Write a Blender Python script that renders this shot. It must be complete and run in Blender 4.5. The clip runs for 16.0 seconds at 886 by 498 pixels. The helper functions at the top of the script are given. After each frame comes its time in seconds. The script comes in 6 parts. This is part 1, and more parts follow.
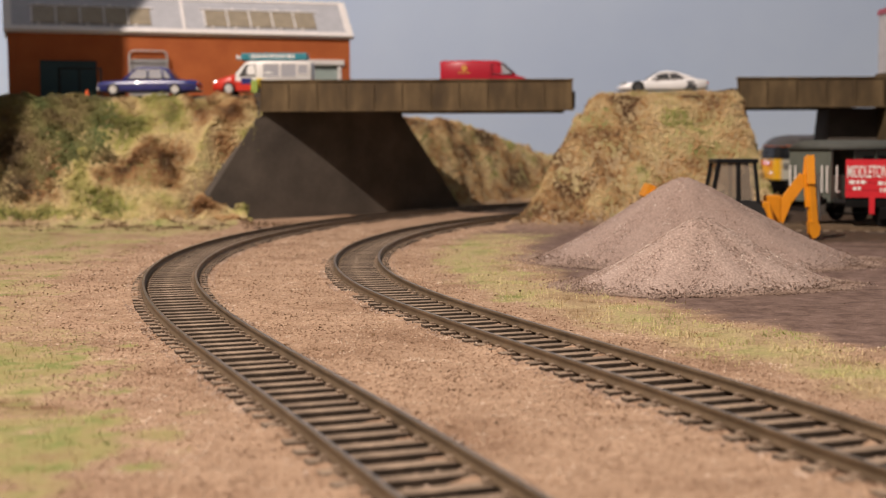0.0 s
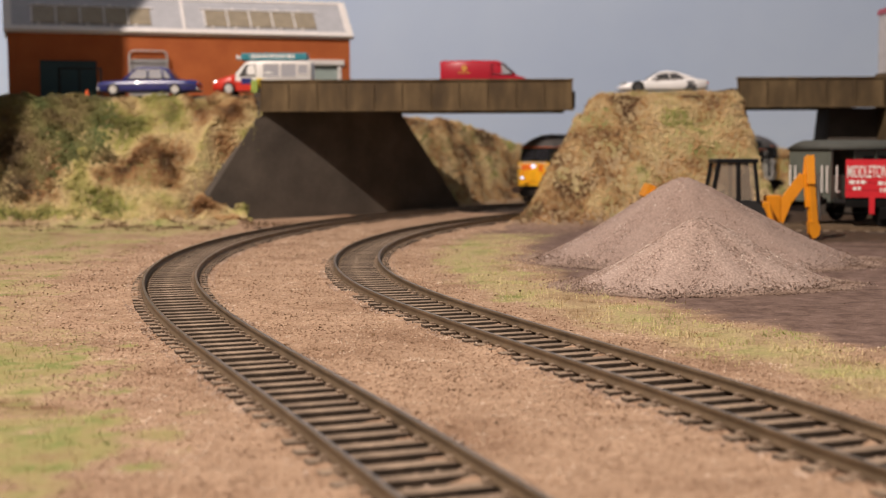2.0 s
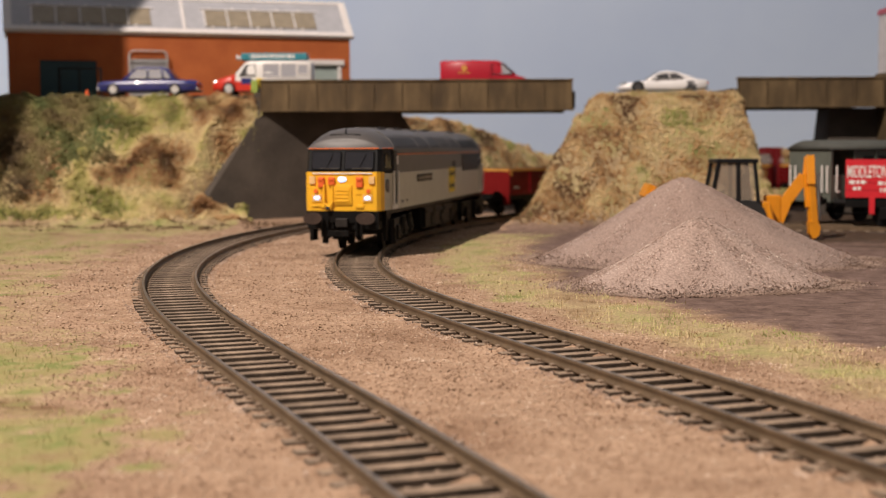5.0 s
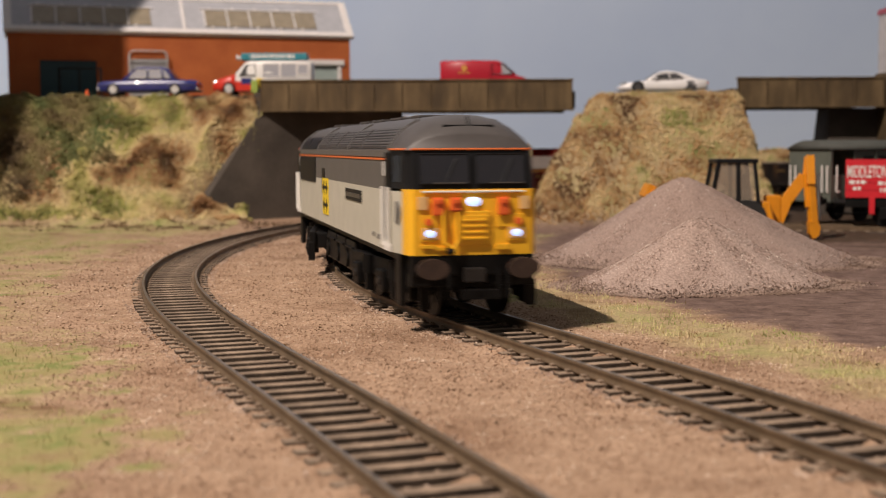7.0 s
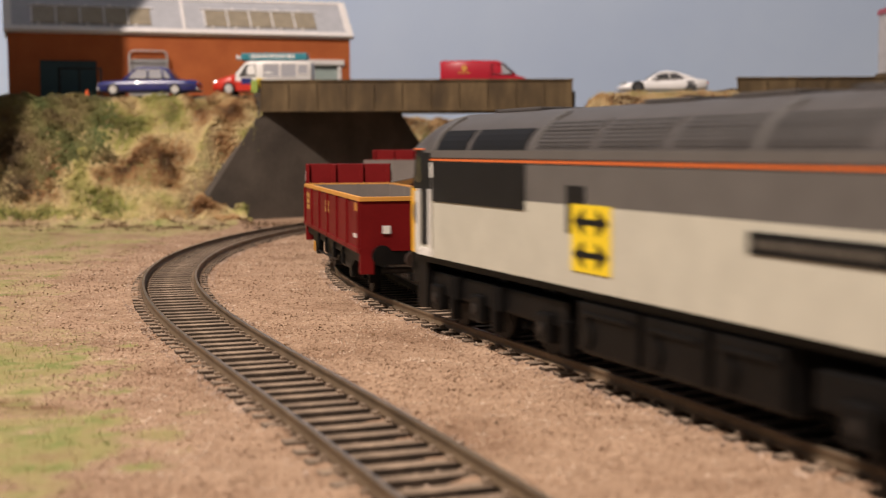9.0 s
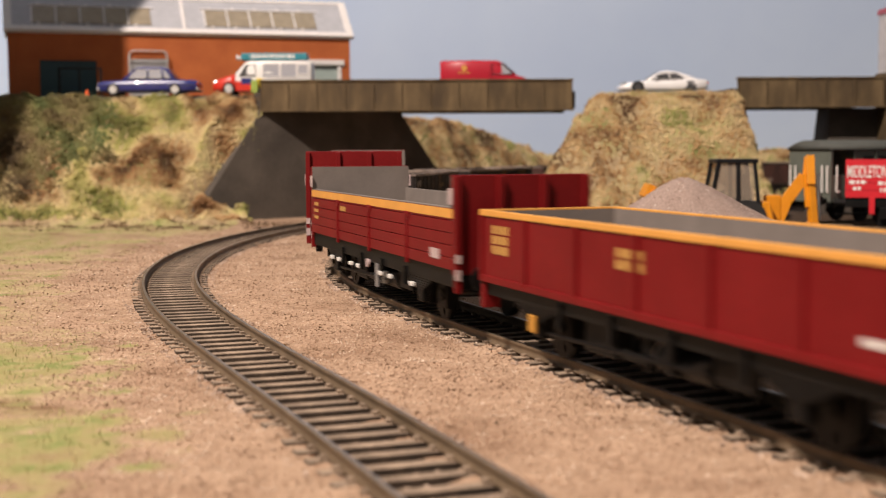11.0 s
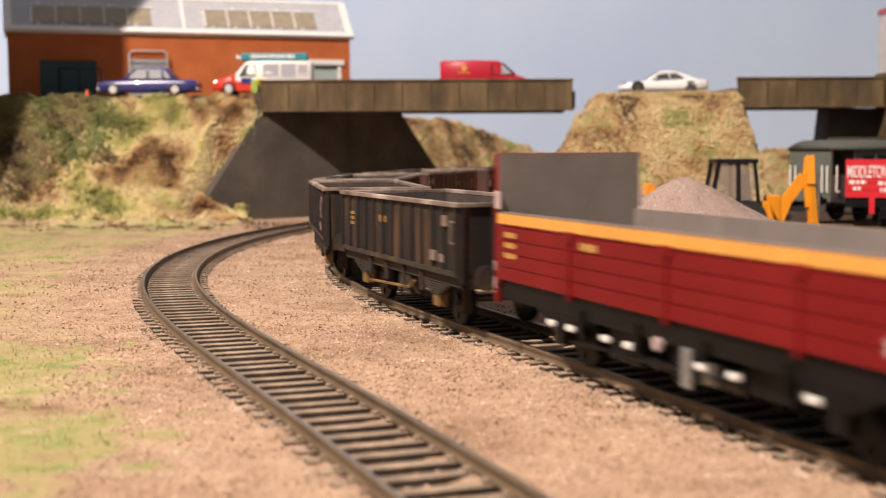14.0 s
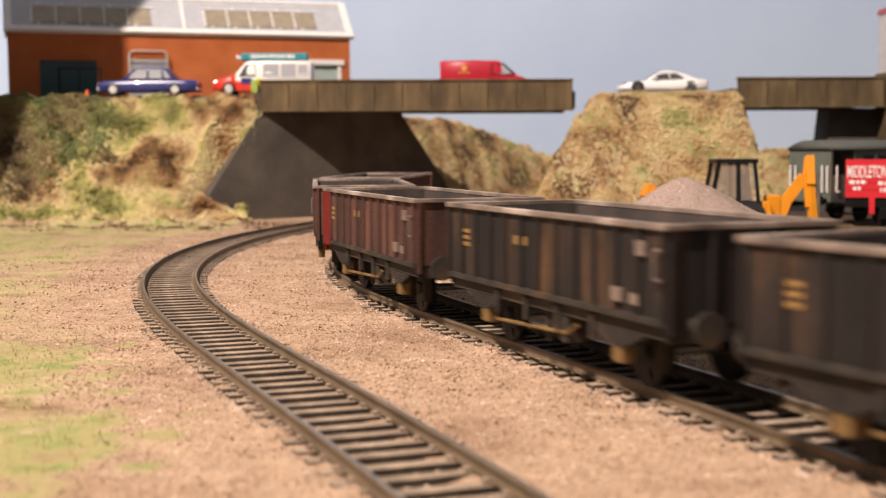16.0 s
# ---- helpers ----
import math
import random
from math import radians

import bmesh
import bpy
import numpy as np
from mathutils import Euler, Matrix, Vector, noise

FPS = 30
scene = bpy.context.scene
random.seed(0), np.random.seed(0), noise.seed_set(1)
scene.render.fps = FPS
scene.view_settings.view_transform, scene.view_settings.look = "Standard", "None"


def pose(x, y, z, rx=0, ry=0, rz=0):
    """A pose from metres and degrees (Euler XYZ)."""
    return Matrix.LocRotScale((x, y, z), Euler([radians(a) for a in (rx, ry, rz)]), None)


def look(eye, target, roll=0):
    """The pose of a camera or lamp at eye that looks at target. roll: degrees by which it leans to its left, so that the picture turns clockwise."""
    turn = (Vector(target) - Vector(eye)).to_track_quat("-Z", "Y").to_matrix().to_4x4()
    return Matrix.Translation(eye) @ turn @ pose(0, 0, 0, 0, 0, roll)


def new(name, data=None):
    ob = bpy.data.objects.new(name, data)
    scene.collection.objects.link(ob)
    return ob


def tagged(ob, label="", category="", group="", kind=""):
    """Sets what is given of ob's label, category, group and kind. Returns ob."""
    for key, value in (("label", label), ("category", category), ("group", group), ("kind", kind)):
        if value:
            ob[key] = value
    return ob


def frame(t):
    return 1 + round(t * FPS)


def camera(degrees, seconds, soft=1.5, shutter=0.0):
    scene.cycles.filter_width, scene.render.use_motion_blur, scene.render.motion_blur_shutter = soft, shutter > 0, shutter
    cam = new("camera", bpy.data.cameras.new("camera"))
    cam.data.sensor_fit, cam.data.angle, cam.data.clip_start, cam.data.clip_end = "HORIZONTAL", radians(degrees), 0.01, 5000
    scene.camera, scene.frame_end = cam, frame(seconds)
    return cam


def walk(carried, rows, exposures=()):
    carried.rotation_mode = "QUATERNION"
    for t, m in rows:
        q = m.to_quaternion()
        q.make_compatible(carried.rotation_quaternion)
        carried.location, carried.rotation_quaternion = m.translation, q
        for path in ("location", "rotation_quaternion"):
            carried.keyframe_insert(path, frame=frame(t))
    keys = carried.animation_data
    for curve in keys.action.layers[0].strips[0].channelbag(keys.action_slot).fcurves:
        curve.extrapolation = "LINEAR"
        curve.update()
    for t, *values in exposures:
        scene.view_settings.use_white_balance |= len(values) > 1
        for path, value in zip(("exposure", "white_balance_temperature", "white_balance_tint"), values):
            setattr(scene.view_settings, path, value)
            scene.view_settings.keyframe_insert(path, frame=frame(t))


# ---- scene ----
import itertools
import functools

MM = 0.001
# The camera stands on the layout, 44 mm over the rail heads, and looks slightly down.
cam = camera(36.99, 16.0, soft=1.0, shutter=1.0)
_p, _r = 0.0770, -0.0040
_f = Vector((0, math.cos(_p), -math.sin(_p)))
_rt = Vector((1, 0, 0))
_up = _rt.cross(_f)
_x = _rt * math.cos(_r) + _up * math.sin(_r)
_y = _up * math.cos(_r) - _rt * math.sin(_r)
CAM_POSE = Matrix(((_x.x, _y.x, -_f.x, 0), (_x.y, _y.y, -_f.y, 0), (_x.z, _y.z, -_f.z, 0.044), (0, 0, 0, 1)))
walk(cam, [(0.0, CAM_POSE), (16.0, CAM_POSE)],
     exposures=[(0.0, 0.0), (4.2, 0.0), (6.3, -0.07), (7.5, -0.18), (8.5, 0.06), (9.2, -0.05), (11.3, 0.32), (12.0, 0.47), (12.5, 0.58), (13.2, 0.53), (16.0, 0.53)])
cam.data.dof.use_dof = True
cam.data.dof.focus_distance = 0.37
cam.data.dof.aperture_fstop = 27.0
cam.data.dof.aperture_blades = 7

# ---- light: a warm lamp high over the operator's side, the room's ceiling and walls as a dim even glow ----
world = bpy.data.worlds.new("room")
scene.world = world
world.use_nodes = True
world.node_tree.nodes["Background"].inputs[0].default_value = (1.0, 0.93, 0.88, 1)
world.node_tree.nodes["Background"].inputs[1].default_value = 0.165


def area_lamp(name, eye, target, size, power, color):
    d = bpy.data.lights.new(name, "AREA")
    d.shape, d.size, d.energy, d.color = "DISK", size, power, color
    ob = new(name, d)
    ob.matrix_world = look(eye, target)
    return ob


area_lamp("ceiling_spot", (-0.62, -0.25, 1.30), (0.0, 0.6, 0.0), 0.020, 39.0, (1.0, 0.85, 0.74))


# ---- materials ----
def ramp(nt, fac, stops):
    r = nt.nodes.new("ShaderNodeValToRGB")
    while len(r.color_ramp.elements) < len(stops):
        r.color_ramp.elements.new(0.5)
    for e, (p, c) in zip(r.color_ramp.elements, stops):
        e.position, e.color = p, (*c, 1)
    nt.links.new(fac, r.inputs[0])
    return r.outputs[0]


def noise_tex(nt, vec, scale, detail=4.0, rough=0.55):
    n = nt.nodes.new("ShaderNodeTexNoise")
    n.inputs["Scale"].default_value, n.inputs["Detail"].default_value, n.inputs["Roughness"].default_value = scale, detail, rough
    nt.links.new(vec, n.inputs["Vector"])
    return n.outputs["Fac"]


def mix(nt, fac, a, b, mode="MIX"):
    m = nt.nodes.new("ShaderNodeMix")
    m.data_type, m.blend_type = "RGBA", mode
    for sock, v in ((m.inputs["Factor"], fac), (m.inputs["A"], a), (m.inputs["B"], b)):
        if isinstance(v, bpy.types.NodeSocket):
            nt.links.new(v, sock)
        elif isinstance(v, tuple):
            sock.default_value = (*v, 1)
        else:
            sock.default_value = v
    return m.outputs["Result"]


def base_mat(name):
    m = bpy.data.materials.new(name)
    m.use_nodes = True
    nt = m.node_tree
    co = nt.nodes.new("ShaderNodeTexCoord").outputs["Object"]
    return m, nt, nt.nodes["Principled BSDF"], co


def bump(nt, bsdf, height, dist, strength=1.0):
    b = nt.nodes.new("ShaderNodeBump")
    b.inputs["Distance"].default_value, b.inputs["Strength"].default_value = dist, strength
    nt.links.new(height, b.inputs["Height"])
    nt.links.new(b.outputs[0], bsdf.inputs["Normal"])


def surface(name, stops, coarse=60.0, fine=900.0, rough=0.7, metal=0.0, bump_mm=0.0, random_by="", spread=0.25, fine_amt=0.35, spec=0.5, coat=0.0, streak=1.0):
    """Colour from a coarse noise over stops, broken by a fine one; bump from the fine noise."""
    m, nt, bsdf, co = base_mat(name)
    src = co
    if streak != 1.0:
        mp = nt.nodes.new("ShaderNodeMapping")
        mp.inputs["Scale"].default_value = (1, 1, streak)
        nt.links.new(co, mp.inputs["Vector"])
        src = mp.outputs[0]
    c = ramp(nt, noise_tex(nt, src, coarse), stops)
    fn = noise_tex(nt, co, fine, 3.0, 0.7)
    shade = ramp(nt, fn, ((0.25, (1 - fine_amt,) * 3), (0.75, (1 + fine_amt * 0.6,) * 3)))
    c = mix(nt, 1.0, c, shade, "MULTIPLY")
    if random_by:
        rnd = nt.nodes.new("ShaderNodeNewGeometry").outputs["Random Per Island"] if random_by == "island" else nt.nodes.new("ShaderNodeObjectInfo").outputs["Random"]
        c = mix(nt, 1.0, c, ramp(nt, rnd, ((0.0, (1 - spread,) * 3), (1.0, (1 + spread,) * 3))), "MULTIPLY")
    nt.links.new(c, bsdf.inputs["Base Color"])
    bsdf.inputs["Roughness"].default_value, bsdf.inputs["Metallic"].default_value = rough, metal
    bsdf.inputs["Specular IOR Level"].default_value = spec
    bsdf.inputs["Coat Weight"].default_value = coat
    if bump_mm:
        bump(nt, bsdf, fn, bump_mm * MM)
    return m


def plain(name, col, rough=0.5, metal=0.0, var=0.12, scale=150.0, spec=0.5, coat=0.0, bump_mm=0.0):
    lo, hi = tuple(v * (1 - var) for v in col), tuple(min(1, v * (1 + var)) for v in col)
    return surface(name, ((0.3, lo), (0.7, hi)), scale, scale * 9, rough, metal, bump_mm, fine_amt=var * 0.7, spec=spec, coat=coat)


def glow(name, col, strength):
    m, nt, bsdf, co = base_mat(name)
    bsdf.inputs["Base Color"].default_value = (*col, 1)
    bsdf.inputs["Emission Color"].default_value = (*col, 1)
    bsdf.inputs["Emission Strength"].default_value = strength
    return m


def glass(name, tint=(0.03, 0.035, 0.04), alpha=0.55):
    m, nt, bsdf, co = base_mat(name)
    bsdf.inputs["Base Color"].default_value = (*tint, 1)
    bsdf.inputs["Roughness"].default_value = 0.06
    bsdf.inputs["Alpha"].default_value = alpha
    return m


# ---- mesh helpers (all sizes below in mm, meshes in metres) ----
def finish(name, bm, material, smooth=False, scale=MM):
    if scale != 1:
        bmesh.ops.scale(bm, vec=(scale,) * 3, verts=bm.verts)
    bmesh.ops.recalc_face_normals(bm, faces=bm.faces)
    me = bpy.data.meshes.new(name)
    bm.to_mesh(me)
    bm.free()
    me.materials.append(material)
    if smooth:
        me.polygons.foreach_set("use_smooth", [True] * len(me.polygons))
    return me


def part(name, bm, material, parent=None, label="", smooth=False, scale=MM):
    ob = new(name, finish(name, bm, material, smooth, scale))
    if parent is not None:
        ob.parent = parent
    if label:
        ob["label"] = label
    return ob


def shared(name, mesh, parent, m=None, label=""):
    ob = new(name, mesh)
    ob.parent = parent
    if m is not None:
        ob.matrix_basis = m
    if label:
        ob["label"] = label
    return ob


def thing(name, m, label, category, group="", kind=""):
    ob = new(name)
    ob.empty_display_size = 0.01
    ob.matrix_basis = m
    return tagged(ob, label, category, group, kind)


def at(x, y, z, rz=0, rx=0, ry=0):
    """A pose in mm and degrees."""
    return pose(x * MM, y * MM, z * MM, rx, ry, rz)


def box(bm, x0, x1, y0, y1, z0, z1, bev=0.0, m=None):
    vs = bmesh.ops.create_cube(bm, size=1)["verts"]
    bmesh.ops.scale(bm, vec=(x1 - x0, y1 - y0, z1 - z0), verts=vs)
    bmesh.ops.translate(bm, vec=((x0 + x1) / 2, (y0 + y1) / 2, (z0 + z1) / 2), verts=vs)
    if bev:
        es = list({e for v in vs for e in v.link_edges})
        r = bmesh.ops.bevel(bm, geom=es, offset=bev, segments=2, affect="EDGES", profile=0.6)
        vs = [v for v in set(r["verts"]) | {v for f in r["faces"] for v in f.verts} if v.is_valid]
    if m is not None:
        bmesh.ops.transform(bm, matrix=m, verts=vs)
    return vs


def boxes(*args, bev=0.0):
    bm = bmesh.new()
    for a in args:
        box(bm, *a, bev=bev)
    return bm


def cyl(bm, p, q, r, seg=12, r2=None):
    p, q = Vector(p), Vector(q)
    m = Matrix.Translation((p + q) / 2) @ (q - p).to_track_quat("Z", "Y").to_matrix().to_4x4()
    return bmesh.ops.create_cone(bm, cap_ends=True, segments=seg, radius1=r, radius2=r if r2 is None else r2, depth=(q - p).length, matrix=m)["verts"]


def cyls(*args):
    bm = bmesh.new()
    for a in args:
        cyl(bm, *a)
    return bm


def loft(rings, close=True, caps=True):
    """A skin over rings of points (each ring a list of xyz in mm)."""
    bm = bmesh.new()
    vv = [[bm.verts.new(p) for p in ring] for ring in rings]
    n = len(vv[0])
    for a, b in zip(vv, vv[1:]):
        for i in range(n if close else n - 1):
            bm.faces.new((a[i], a[(i + 1) % n], b[(i + 1) % n], b[i]))
    if caps:
        bm.faces.new(vv[0])
        bm.faces.new(vv[-1])
    return bm


def prism(profile, y0, y1, bm=None):
    """A profile in x, z pulled out along y."""
    bm = bm or bmesh.new()
    a = [bm.verts.new((x, y0, z)) for x, z in profile]
    b = [bm.verts.new((x, y1, z)) for x, z in profile]
    n = len(a)
    for i in range(n):
        bm.faces.new((a[i], a[(i + 1) % n], b[(i + 1) % n], b[i]))
    bm.faces.new(a)
    bm.faces.new(b)
    return bm


def bars(word_w, h, n, seed):
    """Writing too small to read: short plain bars in a row, in x and z."""
    rr = random.Random(seed)
    bm, x = bmesh.new(), 0.0
    while x < word_w:
        w = rr.uniform(0.5, 1.6) * h
        box(bm, x, min(x + w, word_w), -0.05, 0.05, 0, h)
        x += w + 0.35 * h
    return bm


# ---- the two tracks: curves of slowly changing bend, from the near end to the far ----
class Track:
    def __init__(self, x, y, heading, bends, span, before, lead=None):
        n = int((span + before) / 5) + 1
        s = np.arange(n) * 5.0 - before
        k = np.interp(s, np.linspace(0, span, len(bends)), bends)
        k[s < 0] = bends[0] * 0.3
        i0 = int(before / 5)
        th = np.concatenate([[0], np.cumsum((k[1:] + k[:-1]) / 2 * 5)])
        th += heading - th[i0]
        tm = (th[1:] + th[:-1]) / 2
        X = np.concatenate([[0], np.cumsum(np.cos(tm) * 5)])
        Y = np.concatenate([[0], np.cumsum(np.sin(tm) * 5)])
        X, Y = X - X[i0] + x, Y - Y[i0] + y
        if lead:
            # the lead-in towards the viewer: one plain curve of its own bend up to a mark
            mark = i0 + int(lead[0] / 5)
            for i in range(mark - 1, -1, -1):
                th[i] = th[i + 1] - lead[1] * 5
                m = (th[i] + th[i + 1]) / 2
                X[i], Y[i] = X[i + 1] - math.cos(m) * 5, Y[i + 1] - math.sin(m) * 5
        self.s, self.x, self.y, self.th = s, X, Y, th

    def point(self, s):
        """Place in mm and heading (away from the camera) at s mm from the near mark; straight past the ends."""
        t = float(np.interp(s, self.s, self.th))
        x, y = float(np.interp(s, self.s, self.x)), float(np.interp(s, self.s, self.y))
        for end, side in ((self.s[0], min(0.0, s - self.s[0])), (self.s[-1], max(0.0, s - self.s[-1]))):
            x, y = x + math.cos(t) * side, y + math.sin(t) * side
        return x, y, t

    def near(self, x, y):
        """Distance of points from the line (numpy arrays)."""
        d = np.full(np.shape(x), 1e9)
        for a, b in zip(self.x[::3], self.y[::3]):
            d = np.minimum(d, (x - a) ** 2 + (y - b) ** 2)
        return np.sqrt(d)


OUTER = Track(-7.04, 193.42, 1.9242, (0.00049, -0.00050, -0.00168, -0.00150, -0.00136, -0.00132, -0.00129, -0.00128, -0.00127, -0.00126, -0.00126), 1300.0, 200.0)
INNER = Track(68.97, 175.76, 1.8555, (0.00125, 0.00010, -0.00185, -0.00195, -0.00141, -0.00182, -0.00220, -0.00227, -0.00222, -0.00217, -0.00213), 1300.0, 200.0, (30, -0.0030))


# ---- ground: one sheet, flat between the tracks, banks under the road ----
def smooth(v):
    v = np.clip(v, 0, 1)
    return v * v * (3 - 2 * v)


def lumps(x, y, size, seed=0.0):
    """Smooth uneven height, about -1 to 1 (numpy arrays)."""
    out = np.zeros(np.shape(x))
    rr = random.Random(int(seed * 10) + 5)
    for i in range(7):
        a, ph, f = rr.uniform(0, 6.28), rr.uniform(0, 6.28), rr.uniform(0.6, 1.7) / size * 6.28
        out = out + np.sin((x * math.cos(a) + y * math.sin(a)) * f + ph + 1.3 * np.sin(y * f * 0.6 + ph * 2))
    return out / 4


def right_of_inner(x, y):
    return x - np.interp(y, INNER.y[:255], INNER.x[:255]) > 0


def bank_parts(x, y):
    """Heights of the four banks over the board, in mm."""
    w = lumps(x, y, 55) * 5
    left = 78.0 * smooth((y - 818 - w) / 64) * smooth((-115 - x + lumps(x, y, 30, 1) * 2.0 - np.clip(880 - y, 0, 38) * 1.15) / 10)
    left = np.maximum(left, (4.5 + 3.5 * lumps(x, y, 17, 24)) * smooth((y - 806 - w) / 12) * smooth((850 - y) / 14) * smooth((-118 - x + lumps(x, y, 22, 17) * 12) / 16))
    crest = 66 - smooth((x + 10) / 130) * 32 - smooth((x - 110) / 150) * 18
    beyond = y - np.interp(x, OUTER.x[180:], OUTER.y[180:])
    far = crest * smooth((beyond - 38 + lumps(x, y, 40, 2) * 4) / 62) * smooth((x + 45) / 12) * smooth((y - 985) / 26)
    d2 = INNER.near(x, y)
    mound = 79 * smooth((d2 - 25 + lumps(x, y, 28, 3) * 2.0) / 34) * smooth((y - 742 + lumps(x, y, 40, 4) * 7) / 96) * smooth((196 - x + lumps(x, y, 30, 5) * 2.5 + np.clip(880 - y, 0, 120) * 0.05) / 15) * right_of_inner(x, y) * smooth((985 - y) / 40)
    back = 42 * smooth((y - 1120 - lumps(x, y, 50, 6) * 8) / 60) * smooth((x - 230) / 60)
    return left, far, mound, back


def ground_z(x, y):
    x, y = np.asarray(x, float), np.asarray(y, float)
    left, far, mound, back = bank_parts(x, y)
    bank = np.maximum.reduce([left, far, mound, back])
    z = -3.1 + lumps(x, y, 9, 7) * 0.22 + lumps(x, y, 60, 8) * 0.35
    d = np.minimum(OUTER.near(x, y), INNER.near(x, y))
    z = z - 1.5 * smooth((9.2 - d) / 2.4) + (0.25 + 0.55 * lumps(x, y, 16, 31)) * smooth((15.5 - d) / 3.0) * smooth((d - 9.0) / 1.5)
    z = z + 2.5 * smooth((-np.asarray(x) - 150) / 150) * smooth((700 - y) / 300)
    rough_h = lumps(x, y, 19, 9) * 2.6 + lumps(x, y, 9, 18) * 1.5 + lumps(x, y, 5, 10) * 0.8
    flat = smooth((bank - 70) / 9)
    return z + bank + rough_h * smooth(bank / 15) * (1 - 0.55 * flat)


def grass_mask(x, y):
    """Where static grass grows on the flat: verges beside the siding, along the board's edge and at the foot of the banks."""
    n = lumps(x, y, 34, 11) * 10 + lumps(x, y, 11, 12) * 5
    d2 = INNER.near(x, y)
    right = smooth((d2 - 27 + n * 0.5) / 12) * smooth((74 - d2 + n) / 18) * right_of_inner(x, y) * (y < 720)
    edge = np.interp(y, (150, 187, 250, 306, 460, 610, 760), (44, 52, 68, 86, 138, 150, 140))
    lef = smooth((-x - edge + 6 + n) / 16) * smooth((820 - y) / 10) * (x < 0)
    lef = lef * (0.25 + 0.75 * smooth(lumps(x, y, 60, 13) * 1.2 + lumps(x, y, 22, 25) * 0.8 + 0.45))
    toe = smooth((y - 700 + n * 2) / 60) * (x < -125)
    return np.clip(right + lef + toe * 0.8 + moss_mask(x, y), 0, 1)


def moss_mask(x, y):
    """Bright mossy patches by the board's near left edge."""
    n = lumps(x, y, 20, 26) * 0.35 + lumps(x, y, 8, 27) * 0.25
    m = np.exp(-((x + 97) / 20) ** 2 - ((y - 280) / 36) ** 2) + 1.0 * np.exp(-((x + 65) / 15) ** 2 - ((y - 205) / 32) ** 2) + 0.7 * np.exp(-((x + 170) / 30) ** 2 - ((y - 430) / 60) ** 2)
    m = m + 0.8 * np.exp(-((x + 235) / 60) ** 2 - ((y - 640) / 90) ** 2)
    return smooth((m - 0.28 + n * (m > 0.05)) / 0.45)


def dirt_mask(x, y):
    """Dark trodden earth of the yard."""
    d2 = INNER.near(x, y)
    yard = smooth((d2 - 66 + lumps(x, y, 20, 14) * 5) / 12)
    foot = smooth((y - 640 + lumps(x, y, 30, 15) * 20) / 40) * smooth((d2 - 27 + lumps(x, y, 12, 16) * 6) / 10)
    return np.maximum(yard, foot * 0.8) * right_of_inner(x, y)


def earth_shade_mask(x, y):
    """Dark earth of the far yard round digger and sidings, yard shade in it."""
    return smooth((y - 610 + lumps(x, y, 40, 38) * 22) / 50) * smooth((x - 132 + lumps(x, y, 30, 39) * 14) / 36) * (1 - smooth(np.maximum.reduce(bank_parts(x, y)) / 6))


gx = np.concatenate([np.arange(-620, -330, 9.0), np.arange(-330, 340, 2.6), np.arange(340, 900, 10.0), np.arange(900, 2300, 40.0)])
gy = np.concatenate([np.arange(-1100, -60, 40.0), np.arange(-60, 130, 8.0), np.arange(130, 420, 1.9), np.arange(420, 740, 3.0), np.arange(740, 960, 2.2), np.arange(960, 1420, 5.0)])
GX, GY = np.meshgrid(gx, gy)
GZ = ground_z(GX, GY)
nx, ny = len(gx), len(gy)
idx = np.arange(nx * ny).reshape(ny, nx)
quads = np.stack([idx[:-1, :-1], idx[:-1, 1:], idx[1:, 1:], idx[1:, :-1]], -1).reshape(-1, 4)
me = bpy.data.meshes.new("ground")
me.from_pydata((np.stack([GX, GY, GZ], -1).reshape(-1, 3) * MM).tolist(), [], quads.tolist())
me.polygons.foreach_set("use_smooth", [True] * len(me.polygons))
GB = np.maximum.reduce(bank_parts(GX, GY))
for key, arr in (("grass", grass_mask(GX, GY)), ("dirt", dirt_mask(GX, GY)), ("moss", moss_mask(GX, GY)), ("earth_shade", earth_shade_mask(GX, GY)), ("bank", smooth(GB / 10))):
    me.attributes.new(key, "FLOAT", "POINT").data.foreach_set("value", arr.astype(np.float32).ravel())

STRAW, GREEN, BROWN = (0.48, 0.37, 0.21), (0.22, 0.25, 0.08), (0.20, 0.115, 0.06)


